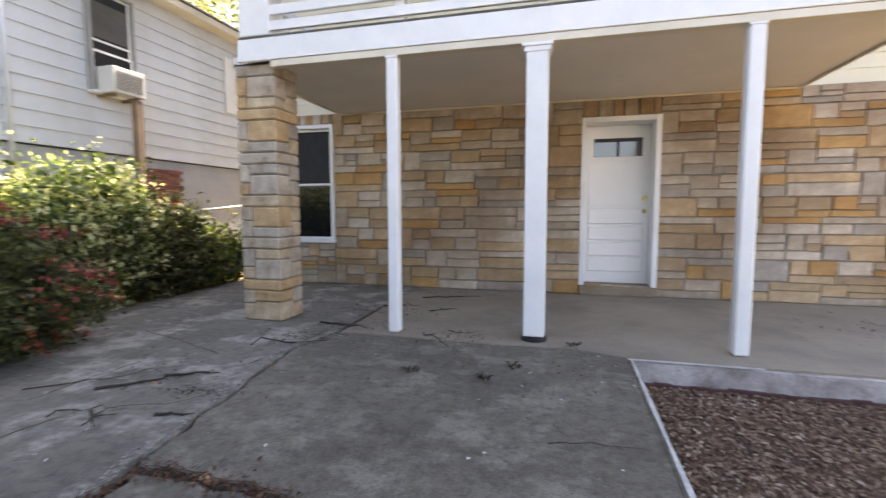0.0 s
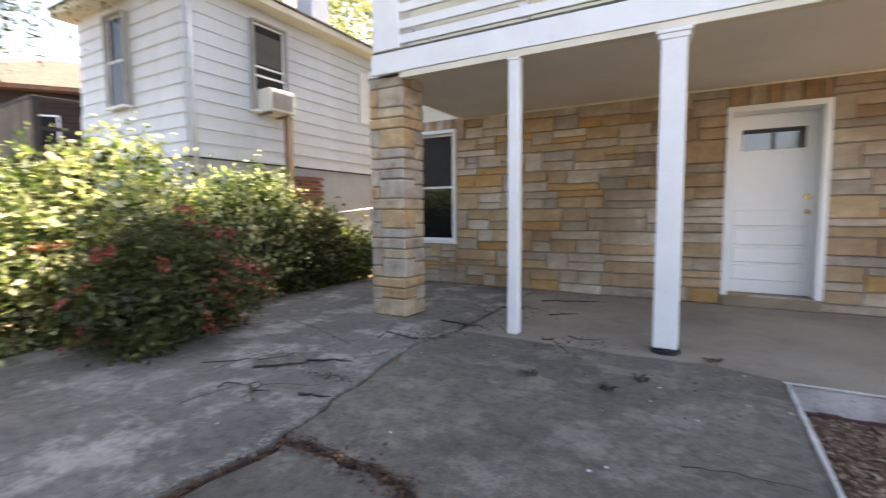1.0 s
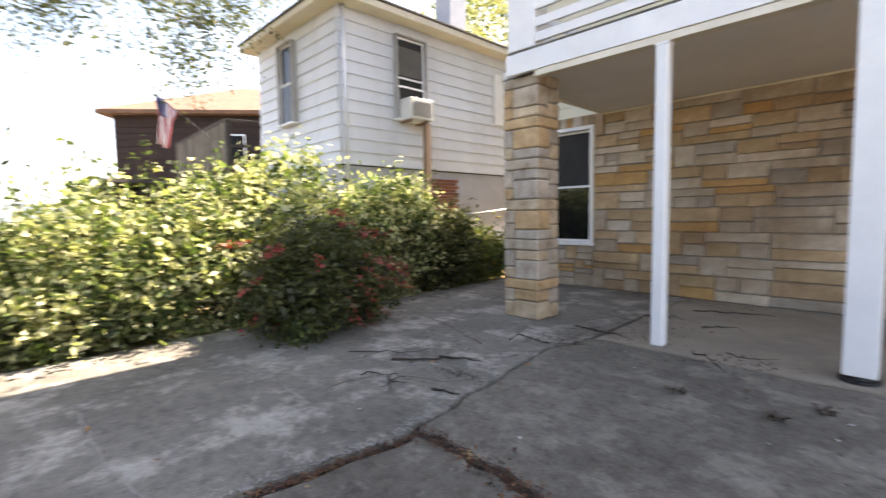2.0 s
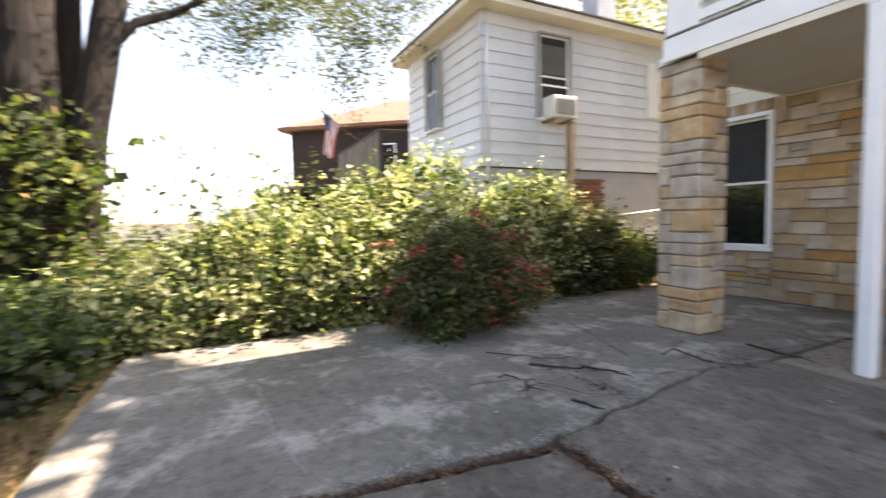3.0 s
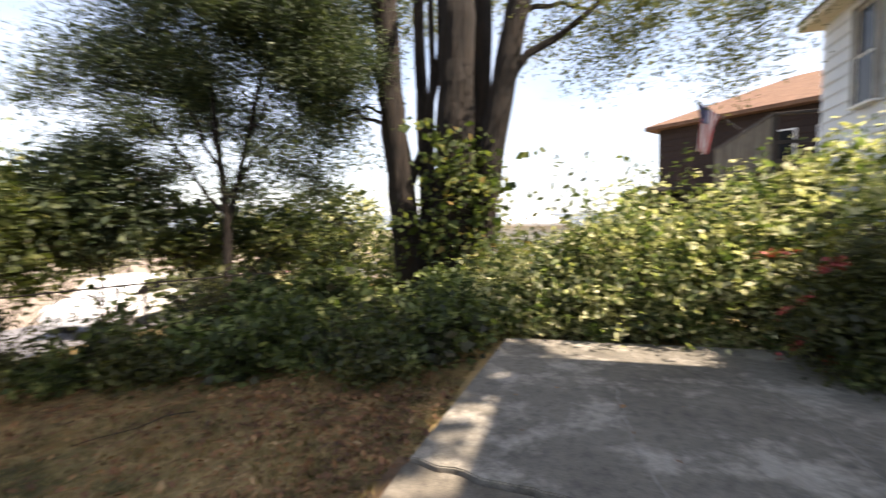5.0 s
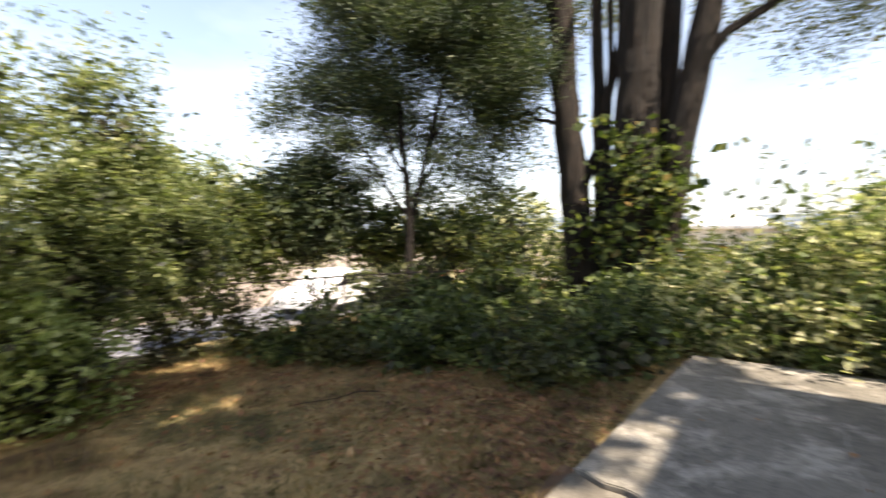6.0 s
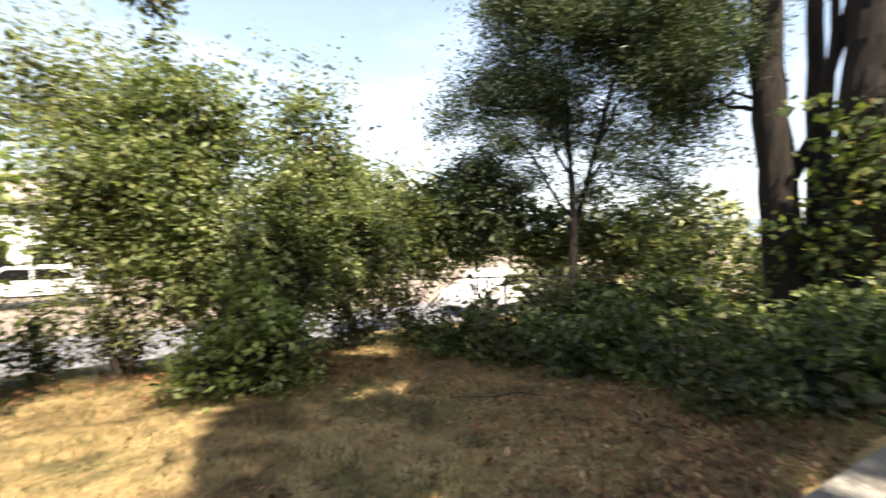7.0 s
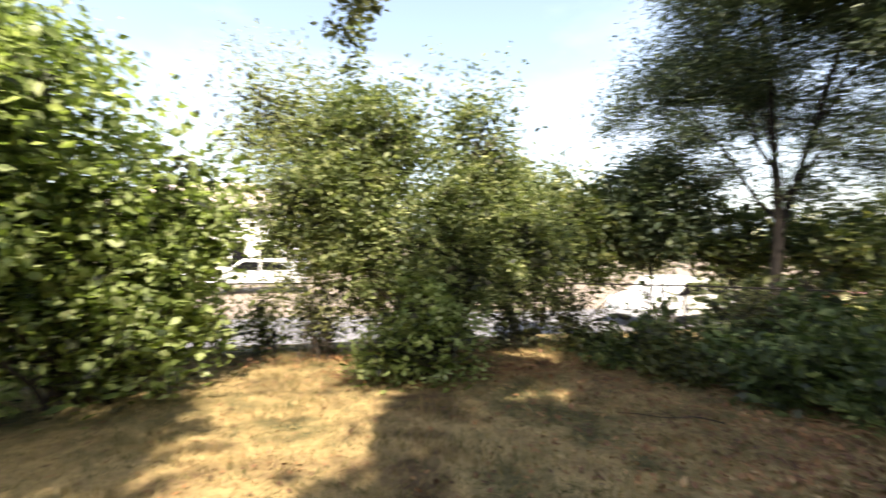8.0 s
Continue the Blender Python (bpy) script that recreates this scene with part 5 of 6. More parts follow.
weeds = [  # base, rounded volumes, leaves, leaf size, clumps
    ((-4.8, -0.6, -0.15), [(-4.75, -0.5, -0.02, 0.6, 0.35, 0.36), (-5.2, -0.75, 0.15, 0.35, 0.3, 0.4)], M_LEAF_WEED, 0.085, 120),
    ((-4.3, -1.3, -0.2), [(-4.3, -1.3, -0.1, 0.5, 0.4, 0.24)], M_LEAF_DARK, 0.07, 80),
    ((-5.3, -1.7, -0.2), [(-5.3, -1.6, -0.05, 0.6, 0.5, 0.26)], M_LEAF_WEED, 0.07, 90),
    ((-4.0, -2.1, -0.25), [(-3.95, -2.15, 0.0, 0.42, 0.4, 0.36), (-3.8, -1.75, -0.1, 0.2, 0.25, 0.18), (-4.1, -2.5, 0.18, 0.25, 0.25, 0.36)], M_LEAF_WEED, 0.095, 120),
    ((-4.7, -2.9, -0.25), [(-4.7, -2.9, -0.08, 0.6, 0.5, 0.32), (-4.4, -3.3, 0.12, 0.25, 0.25, 0.3)], M_LEAF_DARK, 0.075, 110),
    ((-3.6, -3.0, -0.28), [(-3.75, -3.1, -0.18, 0.4, 0.4, 0.22)], M_LEAF_WEED, 0.08, 80),
    ((-2.9, -3.9, -0.3), [(-2.9, -3.9, -0.25, 0.5, 0.35, 0.2)], M_LEAF_DARK, 0.07, 80),
    ((-5.9, -0.2, -0.2), [(-5.9, -0.1, 0.28, 0.5, 0.55, 0.52)], M_LEAF_AUTUMN, 0.075, 110),
    ((-3.75, -0.75, -0.2), [(-3.85, -0.68, -0.12, 0.36, 0.22, 0.16)], M_LEAF_DARK, 0.06, 50),
    ((-6.1, -2.9, -0.3), [(-6.1, -3.0, 0.0, 0.55, 0.5, 0.3)], M_LEAF_MID, 0.075, 90),
    ((-5.1, -2.2, -0.25), [(-5.15, -2.25, 0.15, 0.28, 0.28, 0.36)], M_LEAF_WEED, 0.09, 60),
    ((-3.35, -2.6, -0.25), [(-3.35, -2.65, -0.15, 0.22, 0.22, 0.16)], M_LEAF_MAPLE, 0.08, 26),
]
weeds += [
    ((-3.6, -0.5, -0.12), [(-3.6, -0.48, 0.0, 0.42, 0.28, 0.28), (-3.9, -0.4, 0.15, 0.3, 0.25, 0.3)], M_LEAF_WEED, 0.07, 90),
    ((-3.15, -0.75, -0.12), [(-3.15, -0.75, -0.06, 0.30, 0.26, 0.18)], M_LEAF_DARK, 0.055, 60),
    ((-4.2, -0.35, -0.12), [(-4.2, -0.35, 0.1, 0.4, 0.3, 0.36)], M_LEAF_WEED, 0.07, 80),
    ((-3.45, -1.35, -0.15), [(-3.4, -1.35, -0.05, 0.42, 0.36, 0.28), (-3.6, -1.0, -0.02, 0.25, 0.22, 0.26)], M_LEAF_WEED, 0.06, 90),
    ((-3.25, -2.0, -0.2), [(-3.2, -2.0, -0.08, 0.40, 0.36, 0.30), (-3.35, -1.8, 0.12, 0.2, 0.2, 0.28)], M_LEAF_WEED, 0.075, 100),
    ((-2.95, -2.75, -0.22), [(-2.9, -2.75, -0.16, 0.36, 0.36, 0.22)], M_LEAF_DARK, 0.06, 70),
    ((-2.75, -3.3, -0.25), [(-2.7, -3.3, -0.16, 0.35, 0.3, 0.22), (-2.9, -3.2, 0.05, 0.18, 0.18, 0.24)], M_LEAF_WEED, 0.07, 70),
]
for fx, fy in ((1.55, -4.85), (0.95, -4.85), (0.35, -4.8), (-0.45, -4.7), (-1.15, -4.6), (-1.9, -4.45), (-2.6, -4.2)):
    weeds.append(((fx, fy, -0.33), [(fx, fy, -0.12, 0.34, 0.16, 0.24), (fx + 0.1, fy, 0.12, 0.2, 0.12, 0.26)], M_LEAF_AUTUMN if fx > 0 else M_LEAF_DARK, 0.05, 46))
for base, blobs, mt, size, clumps in weeds:
    shrub("wild_shrub", "low leafy green weeds at the shaded lawn edge" if mt is M_LEAF_WEED else "low shaded green shrub at the lawn edge", base, blobs, "leaves", size, mt, clumps, 18, 0.085, 6, 0.010,
          (26, 0.34, 12, 0.9), ground_z(base[0], base[1]) + 0.02, 0.6, shell=0.2)

shrub("lawn_shrub", "tall loose green shrub in front of the fence", (-0.75, -3.75, -0.3),
      [(-0.55, -3.95, 1.15, 0.95, 0.6, 0.85), (0.25, -4.0, 1.45, 0.62, 0.5, 0.75), (-1.0, -3.9, 0.75, 0.65, 0.5, 0.75), (-1.25, -4.0, 1.9, 0.30, 0.3, 0.5), (-0.25, -4.0, 2.0, 0.45, 0.4, 0.5), (-1.85, -4.15, 1.05, 0.5, 0.4, 0.72)],
      "leaves", 0.050, M_LEAF_LAWN, 270, 170, 0.125, 16, 0.020, (320, 0.6, 20, 0.9), -0.1, stem_spread=0.15)
shrub("lawn_shrub", "wispy yellow-green shrub by the fence", (0.4, -4.4, -0.32),
      [(0.85, -4.4, 2.0, 0.5, 0.4, 0.75), (0.35, -4.35, 1.7, 0.55, 0.4, 0.8), (0.05, -4.3, 1.2, 0.6, 0.4, 0.7), (0.55, -4.3, 1.0, 0.4, 0.35, 0.5), (0.15, -4.2, 0.5, 0.6, 0.35, 0.5)], "leaves", 0.045, M_LEAF_WISP, 300, 80, 0.16, 12, 0.008, (380, 0.6, 18, 0.9), 0.0, 0.35, shell=0.3)
shrub("lawn_shrub", "small light green shrub at the lawn edge", (-0.6, -3.15, -0.26),
      [(-0.62, -3.2, 0.10, 0.48, 0.35, 0.42), (-0.55, -3.15, 0.42, 0.22, 0.2, 0.28), (-0.2, -3.25, -0.05, 0.35, 0.25, 0.22)], "leaves", 0.06, M_LEAF_BROAD, 150, 22, 0.08, 7, 0.010, (24, 0.3, 10, 0.9), -0.22)
shrub("broadleaf_bush", "large broad-leaved green bush beside the lawn", (2.3, -3.4, -0.28),
      [(2.35, -3.4, 0.75, 1.0, 0.75, 0.95), (2.7, -3.2, 1.7, 1.0, 0.75, 0.95), (1.65, -3.7, 1.0, 0.6, 0.6, 0.8), (1.9, -3.4, 0.2, 0.7, 0.6, 0.4), (3.2, -2.9, 2.3, 0.8, 0.7, 0.8), (2.85, -2.3, 0.9, 0.75, 0.8, 1.0), (2.7, -2.5, 1.9, 0.6, 0.6, 0.7), (3.4, -1.6, 1.2, 0.7, 0.7, 1.0)],
      "leaves", 0.075, M_LEAF_BROAD, 800, 64, 0.15, 22, 0.022, (420, 0.55, 12, 0.9), -0.2, 0.62, shell=0.3, stem_spread=0.5)
shrub("far_bush", "mid-green bush behind the fence", (-2.9, -6.0, -0.9),
      [(-2.6, -5.9, 1.0, 1.1, 0.8, 1.15), (-3.6, -5.6, 1.05, 0.8, 0.7, 0.75), (-1.8, -6.2, 0.7, 0.8, 0.7, 0.9)], "leaves", 0.09, M_LEAF_MID, 620, 22, 0.12, 10, 0.02, (70, 0.4, 12, 0.6), -0.6)
shrub("far_bush", "dark green bush behind the fence", (-4.6, -5.4, -0.9),
      [(-4.4, -5.3, 1.45, 0.85, 0.8, 0.75)], "leaves", 0.075, M_LEAF_CONIFER, 420, 22, 0.11, 8, 0.02, (30, 0.3, 12, 0.6), -0.6)
shrub("far_bush", "yellow-green tree crown beyond the fence", (-5.0, -9.3, -1.8),
      [(-5.0, -9.2, 1.2, 1.2, 1.0, 1.3), (-6.5, -8.4, 0.75, 0.9, 0.8, 0.5)], "leaves", 0.11, M_LEAF_HEDGE, 260, 20, 0.16, 8, 0.03, (50, 0.5, 10, 0.6), -1.3)
for cx, cy, cz, mt in ((-13.5, -0.8, -0.65, M_LEAF_MID), (-15.0, 1.6, -0.5, M_LEAF_MID), (-8.2, -6.3, -0.15, M_LEAF_HEDGE), (-9.6, -4.9, 0.6, M_LEAF_MID), (-9.4, -2.6, -0.35, M_LEAF_MID), (-12.4, -5.8, 0.5, M_LEAF_HEDGE), (-11.5, -3.0, -0.5, M_LEAF_MID), (-10.5, 2.3, 0.0, M_LEAF_MID), (-12.0, 2.4, 0.5, M_LEAF_HEDGE)):
    shrub("far_bush", "sunlit yellow-green bush beyond the garden", (cx, cy, ground_z(cx, cy)), [(cx, cy, cz + 0.25, 1.15, 1.15, 1.35), (cx + 0.7, cy - 0.4, cz - 0.5, 0.9, 0.9, 1.0)], "leaves", 0.12, mt, 260, 20, 0.17, 6, 0.03, (30, 0.4, 10, 0.6), ground_z(cx, cy))


def tree(name, label, base, trunks, limbs, blobs, size, mat, clumps, per, r, shoot=(0, 0, 0), width=0.5, shell=0.25, floor=1.5, extra=None):
    t = thing(name, label, "tree", base)
    o = Vector(base)
    for pts, radii in trunks:
        bm = bmesh.new()
        fine, fr = [], []
        for k in range(len(pts) - 1):
            for q in range(6):
                f = q / 6
                fine.append(Vector(pts[k]).lerp(Vector(pts[k + 1]), f) - o + Vector((random.uniform(-0.015, 0.015), random.uniform(-0.015, 0.015), 0)))
                fr.append(radii[k] + (radii[k + 1] - radii[k]) * f)
        fine.append(Vector(pts[-1]) - o)
        fr.append(radii[-1])
        tube(bm, fine, fr, 18, 0.07)
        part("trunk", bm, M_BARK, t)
    for p, q, r0, sag in limbs:
        bm = bmesh.new()
        ps = bent(Vector(p) - o, Vector(q) - o, sag, 8, 0.07)
        tube(bm, ps, [r0 * (1 - 0.85 * k / 8) for k in range(9)], 7, 0.05)
        for k in range(7):
            i = random.randint(3, 8)
            e = ps[i] + Vector((random.uniform(-0.9, 0.9), random.uniform(-0.9, 0.9), random.uniform(-0.6, 0.6)))
            tube(bm, bent(ps[i], e, -0.05, 3, 0.04), [r0 * 0.22, r0 * 0.16, r0 * 0.1, r0 * 0.05], 4)
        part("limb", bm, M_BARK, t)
    pts = blob_points(blobs, clumps, per, r, shell)
    if shoot[0]:
        pts = np.concatenate([pts, shoots(blobs, *shoot, r=0.05)])
    leaf_cloud("crown", above(pts, floor) - np.array(base), size, mat, t, width, 0.35)
    if extra:
        extra(t, o)
    return t


def trunk_vines(t, o):
    """Creeper leaves up the lower trunks."""
    n = 150
    k = rng.random(n)
    c = np.column_stack([-6.36 + rng.normal(size=n) * 0.2, -0.95 + rng.normal(size=n) * (0.75 - 0.5 * k) + 0.1 * k, -0.3 + 2.7 * k ** 2.2])
    p = c[:, None, :] + rng.normal(size=(n, 22, 3)) * np.array([0.10, 0.13, 0.13])
    leaf_cloud("creeper", p.reshape(-1, 3) - np.array(o), 0.095, M_LEAF_VINE, t, 0.8, 0.5, 0.25, "yellowing creeper on the trunks")
    # loose runners that reach out from the trunks
    st = np.column_stack([-6.3 + rng.normal(size=26) * 0.15, -0.9 + rng.normal(size=26) * 0.45, 0.6 + 2.0 * rng.random(26)])
    dr = rng.normal(size=(26, 3)) * np.array([0.6, 1.0, 0.35])
    leaf_cloud("creeper_runner", shoot_points(st, dr, 0.3 + 0.3 * rng.random(26), 13, 0.05) - np.array(o), 0.11, M_LEAF_VINE, t, 0.8, 0.5, 0.2, "sunlit creeper runners")["kind"] = "stuff"


def shade_canopy(t, o):
    """The unseen high crown, added to shade lawn and slab, and the creeper on the trunks."""
    trunk_vines(t, o)
    # leaf volumes above the view, set where their shadows should land
    hi = [(-1.3, 5.2, 9.0, 0.6, 0.5, 0.3), (-0.9, 4.6, 9.0, 0.5, 0.5, 0.3), (-2.0, 4.8, 9.0, 0.6, 0.5, 0.3), (2.8, 4.5, 9.1, 0.8, 0.6, 0.4), (2.6, 3.8, 9.0, 0.5, 0.4, 0.3), (0.45, 4.3, 9.0, 0.45, 0.6, 0.4), (0.75, 3.4, 9.1, 0.3, 0.4, 0.3), (-3.5, 5.6, 8.9, 0.6, 0.5, 0.35), (-2.75, 4.5, 8.7, 1.1, 1.0, 0.5), (-1.45, 3.6, 9.0, 1.0, 0.9, 0.5), (-2.85, 2.9, 8.8, 1.1, 0.9, 0.5), (-0.45, 4.8, 9.0, 0.8, 0.9, 0.5), (-1.65, 5.0, 9.1, 1.0, 0.9, 0.5), (-0.25, 3.3, 9.2, 0.7, 0.8, 0.4),
            (-3.75, 3.6, 8.7, 0.8, 0.8, 0.4), (-2.05, 2.2, 8.9, 0.9, 0.7, 0.4),
          (-2.85, 5.85, 9.0, 0.9, 0.45, 0.4), (-1.65, 5.9, 9.1, 0.8, 0.45, 0.4), (-0.65, 5.8, 9.0, 0.5, 0.4, 0.4), 
          (0.35, 5.3, 9.0, 0.5, 0.4, 0.3), (-2.85, 6.6, 9.0, 0.35, 0.12, 0.2), (-1.95, 6.58, 9.0, 0.25, 0.1, 0.2), (-1.65, 6.12, 9.0, 0.6, 0.2, 0.25), (-2.65, 6.15, 9.0, 0.6, 0.2, 0.25),  (-2.75, 7.4, 9.2, 0.4, 0.4, 0.3)]
    leaf_cloud("shade_crown", blob_points(hi, 185, 110, 0.17, 0.1) - np.array(o), 0.16, M_LEAF_MID, t, 0.6, 0.2, 0.8)


random.seed(3)
# the highest limbs are unseen, added to hold up the shading crown
tree("multi_stem_tree", "large old tree with several dark ridged trunks and creeper", (-6.8, -1.15, -0.4),
     [([(-6.62, -1.62, -0.5), (-6.55, -1.8, 1.3), (-6.50, -1.98, 3.2), (-6.47, -2.10, 5.2), (-6.6, -2.5, 8.6)], [0.30, 0.22, 0.19, 0.17, 0.12]),
      ([(-6.90, -1.50, -0.5), (-6.9, -1.56, 1.8), (-6.85, -1.64, 4.6), (-7.0, -1.7, 7.6)], [0.15, 0.10, 0.085, 0.06]),
      ([(-6.62, -1.05, -0.5), (-6.63, -1.02, 1.4), (-6.64, -0.98, 3.2), (-6.66, -0.94, 5.2), (-6.7, -0.7, 9.0)], [0.40, 0.31, 0.27, 0.24, 0.15]),
      ([(-6.80, -1.36, 0.4), (-6.78, -1.42, 2.2), (-6.74, -1.38, 4.8), (-6.7, -1.3, 6.8)], [0.07, 0.055, 0.045, 0.03]),
      ([(-6.70, -1.80, 1.6), (-6.8, -1.52, 2.5), (-6.82, -1.28, 3.8), (-6.8, -1.2, 6.0)], [0.075, 0.065, 0.055, 0.04]),
      ([(-6.98, -0.85, -0.5), (-7.0, -0.75, 2.2), (-7.02, -0.60, 5.0), (-7.2, -0.5, 8.5)], [0.22, 0.17, 0.14, 0.1]),
      ([(-6.68, -0.78, -0.5), (-6.72, -0.62, 1.2), (-6.76, -0.33, 3.0), (-6.80, -0.02, 4.6), (-6.9, 0.6, 8.2)], [0.30, 0.22, 0.18, 0.17, 0.11])],
     [((-6.77, -0.25, 3.2), (-7.3, 2.7, 4.9), 0.07, 0.35), ((-6.8, -0.05, 4.2), (-8.4, 1.5, 4.5), 0.045, 0.25), ((-6.8, 0.1, 5.2), (-6.9, 4.2, 5.4), 0.08, 0.5), ((-6.9, 0.6, 8.0), (-3.4, 4.5, 8.8), 0.10, 0.7), ((-3.6, 4.4, 8.9), (2.9, 3.7, 9.2), 0.06, 0.4), ((-6.7, -0.7, 8.4), (-1.5, 3.6, 9.2), 0.10, 0.8),
      ((-6.9, 0.4, 7.2), (-9.5, 3.5, 5.6), 0.08, 0.3), ((-6.6, -2.5, 8.4), (-4.0, 1.0, 8.6), 0.09, 0.5), ((-6.5, -2.0, 3.4), (-6.9, -3.6, 4.0), 0.05, 0.1), ((-6.5, -1.9, 2.6), (-6.1, -3.1, 3.0), 0.035, 0.05), ((-6.52, -1.95, 2.9), (-6.5, -3.0, 2.75), 0.032, 0.08), ((-6.5, -1.98, 3.3), (-6.4, -3.2, 3.9), 0.03, 0.1), ((-6.5, -2.0, 3.7), (-6.7, -2.9, 4.5), 0.03, 0.05)],
     [(-7.3, 2.5, 4.9, 0.9, 1.0, 0.55), (-7.0, 3.9, 5.2, 1.0, 0.9, 0.5), (-7.7, 3.0, 4.1, 0.35, 0.30, 0.55), (-8.6, 2.2, 5.3, 1.2, 1.0, 0.7), (-7.4, 1.4, 5.4, 1.0, 0.9, 0.55), (-9.6, 3.4, 5.6, 1.0, 1.0, 0.7), (-7.6, 4.6, 5.6, 0.9, 0.8, 0.5),
      (-6.9, -3.3, 4.6, 0.9, 0.9, 0.7), (-7.6, -2.4, 5.2, 1.2, 1.2, 0.8), (-8.5, -1.5, 5.6, 1.3, 1.3, 0.8),
      (-7.4, 3.2, 4.3, 0.6, 0.6, 0.45), (-7.9, 1.0, 3.7, 0.45, 0.55, 0.4), (-7.8, 1.8, 4.4, 0.8, 0.6, 0.4), (-8.1, 3.4, 3.9, 0.5, 0.45, 0.5), (-8.0, 4.3, 4.7, 0.8, 0.7, 0.4), (-7.2, 2.3, 3.6, 0.22, 0.22, 0.4),
      (-6.5, -2.9, 2.9, 0.5, 0.45, 0.35), (-6.6, -2.6, 3.6, 0.45, 0.4, 0.4), (-6.9, -2.5, 2.3, 0.4, 0.4, 0.35), (-6.4, -3.3, 3.7, 0.5, 0.5, 0.4), (-7.3, 0.9, 4.2, 0.5, 0.4, 0.35), (-6.6, 0.6, 4.3, 0.3, 0.35, 0.3), (-7.6, 1.6, 3.9, 0.25, 0.25, 0.35), (-7.3, 2.9, 3.3, 0.18, 0.18, 0.3), (-8.3, 0.3, 4.3, 0.6, 0.5, 0.35), (-8.4, 1.4, 4.4, 0.6, 0.5, 0.4), (-8.4, 3.0, 3.8, 0.3, 0.28, 0.4), (-8.3, 3.2, 3.35, 0.18, 0.18, 0.3)],
     0.062, M_LEAF_CANOPY, 1450, 26, 0.17, (220, 0.7, 14, -0.9), extra=shade_canopy, floor=2.0)
shrub("far_bush", "mid-green bush round the foot of the slender tree", (-5.6, -4.8, -0.7),
      [(-5.5, -4.8, 1.0, 0.8, 0.6, 0.5), (-6.7, -4.3, 1.0, 0.75, 0.7, 0.5), (-6.0, -3.5, 0.95, 0.5, 0.5, 0.35)], "leaves", 0.085, M_LEAF_MID, 330, 22, 0.11, 9, 0.02, (60, 0.4, 12, 0.6), 0.2)
tree("slender_tree", "slender fine-leaved tree with an open forked crown", (-5.1, -3.9, -0.45),
     [([(-5.1, -3.9, -0.6), (-5.11, -3.86, 1.3), (-5.0, -3.9, 2.6), (-4.9, -4.1, 4.6)], [0.075, 0.048, 0.032, 0.016]),
      ([(-5.11, -3.86, 1.1), (-5.3, -3.6, 2.4), (-5.6, -3.2, 4.6)], [0.045, 0.035, 0.018])],
     [((-5.11, -3.86, 1.3), (-4.1, -4.7, 2.9), 0.03, 0.15), ((-5.11, -3.86, 1.5), (-5.9, -3.0, 2.9), 0.03, 0.15), ((-5.08, -3.88, 1.9), (-4.3, -4.6, 4.0), 0.025, 0.1), ((-5.3, -3.6, 2.4), (-6.1, -2.7, 4.2), 0.025, 0.1), ((-5.12, -3.85, 1.7), (-5.2, -4.4, 3.2), 0.02, 0.1)],
     [(-4.4, -4.6, 3.3, 0.75, 0.7, 0.55), (-5.4, -3.5, 4.0, 0.9, 0.9, 0.7), (-4.7, -4.2, 4.6, 0.9, 0.9, 0.7), (-6.1, -2.7, 3.6, 0.7, 0.7, 0.6), (-3.95, -4.9, 2.75, 0.5, 0.45, 0.35), (-5.0, -4.0, 3.1, 0.6, 0.6, 0.35), (-6.3, -2.7, 4.8, 0.9, 0.9, 0.7), (-5.3, -4.0, 5.7, 1.2, 1.2, 0.8), (-4.3, -4.5, 2.4, 0.45, 0.4, 0.25), (-6.1, -2.9, 2.6, 0.6, 0.55, 0.35), (-5.6, -3.3, 2.2, 0.45, 0.45, 0.25), (-6.6, -3.4, 3.4, 0.7, 0.7, 0.6),
      (-4.8, -4.5, 1.85, 0.42, 0.36, 0.36), (-5.6, -3.7, 1.75, 0.4, 0.4, 0.32), (-4.1, -4.9, 2.0, 0.36, 0.36, 0.36), (-6.2, -3.2, 1.9, 0.4, 0.4, 0.36), (-4.6, -3.6, 3.9, 0.8, 0.7, 0.6), (-5.6, -3.0, 3.3, 0.6, 0.6, 0.45), (-5.2, -2.9, 4.0, 0.7, 0.6, 0.5), (-5.4, -3.0, 4.2, 0.7, 0.7, 0.5), (-4.2, -4.0, 4.3, 0.7, 0.7, 0.6), (-5.9, -2.4, 3.4, 0.5, 0.5, 0.4), (-5.6, -4.7, 2.75, 0.45, 0.45, 0.35), (-5.8, -5.2, 3.3, 0.5, 0.5, 0.4), (-5.8, -4.0, 2.75, 0.35, 0.35, 0.3)],
     0.055, M_LEAF_CONIFER, 1050, 180, 0.17, (420, 0.6, 22, 0.1), 0.36, floor=0.8)
tree("backyard_tree", "yellow-green tree crown above the neighbouring roof", (-11.0, 14.0, -0.5),
     [([(-11.0, 14.0, -0.6), (-11.0, 14.0, 3.0), (-10.9, 14.1, 7.0)], [0.3, 0.22, 0.12])],
     [((-11, 14, 4), (-8.6, 13.6, 7.5), 0.08, 0.3), ((-11, 14, 4.5), (-13, 14.2, 7.5), 0.08, 0.3)],
     [(-8.7, 13.5, 7.6, 1.8, 1.6, 1.7), (-11, 14, 8.5, 2.2, 2.0, 1.8), (-13.3, 14.2, 7.4, 1.8, 1.6, 1.6), (-7.0, 13.8, 8.8, 1.5, 1.4, 1.3)],
     0.16, M_LEAF_HEDGE, 700, 18, 0.28, (0, 0, 0), floor=3.0)
spray = thing("hanging_branch", "leafy twig tip hanging from the canopy above the lawn", "branch", (0.0, -5.0, 3.85))
bm = bmesh.new()
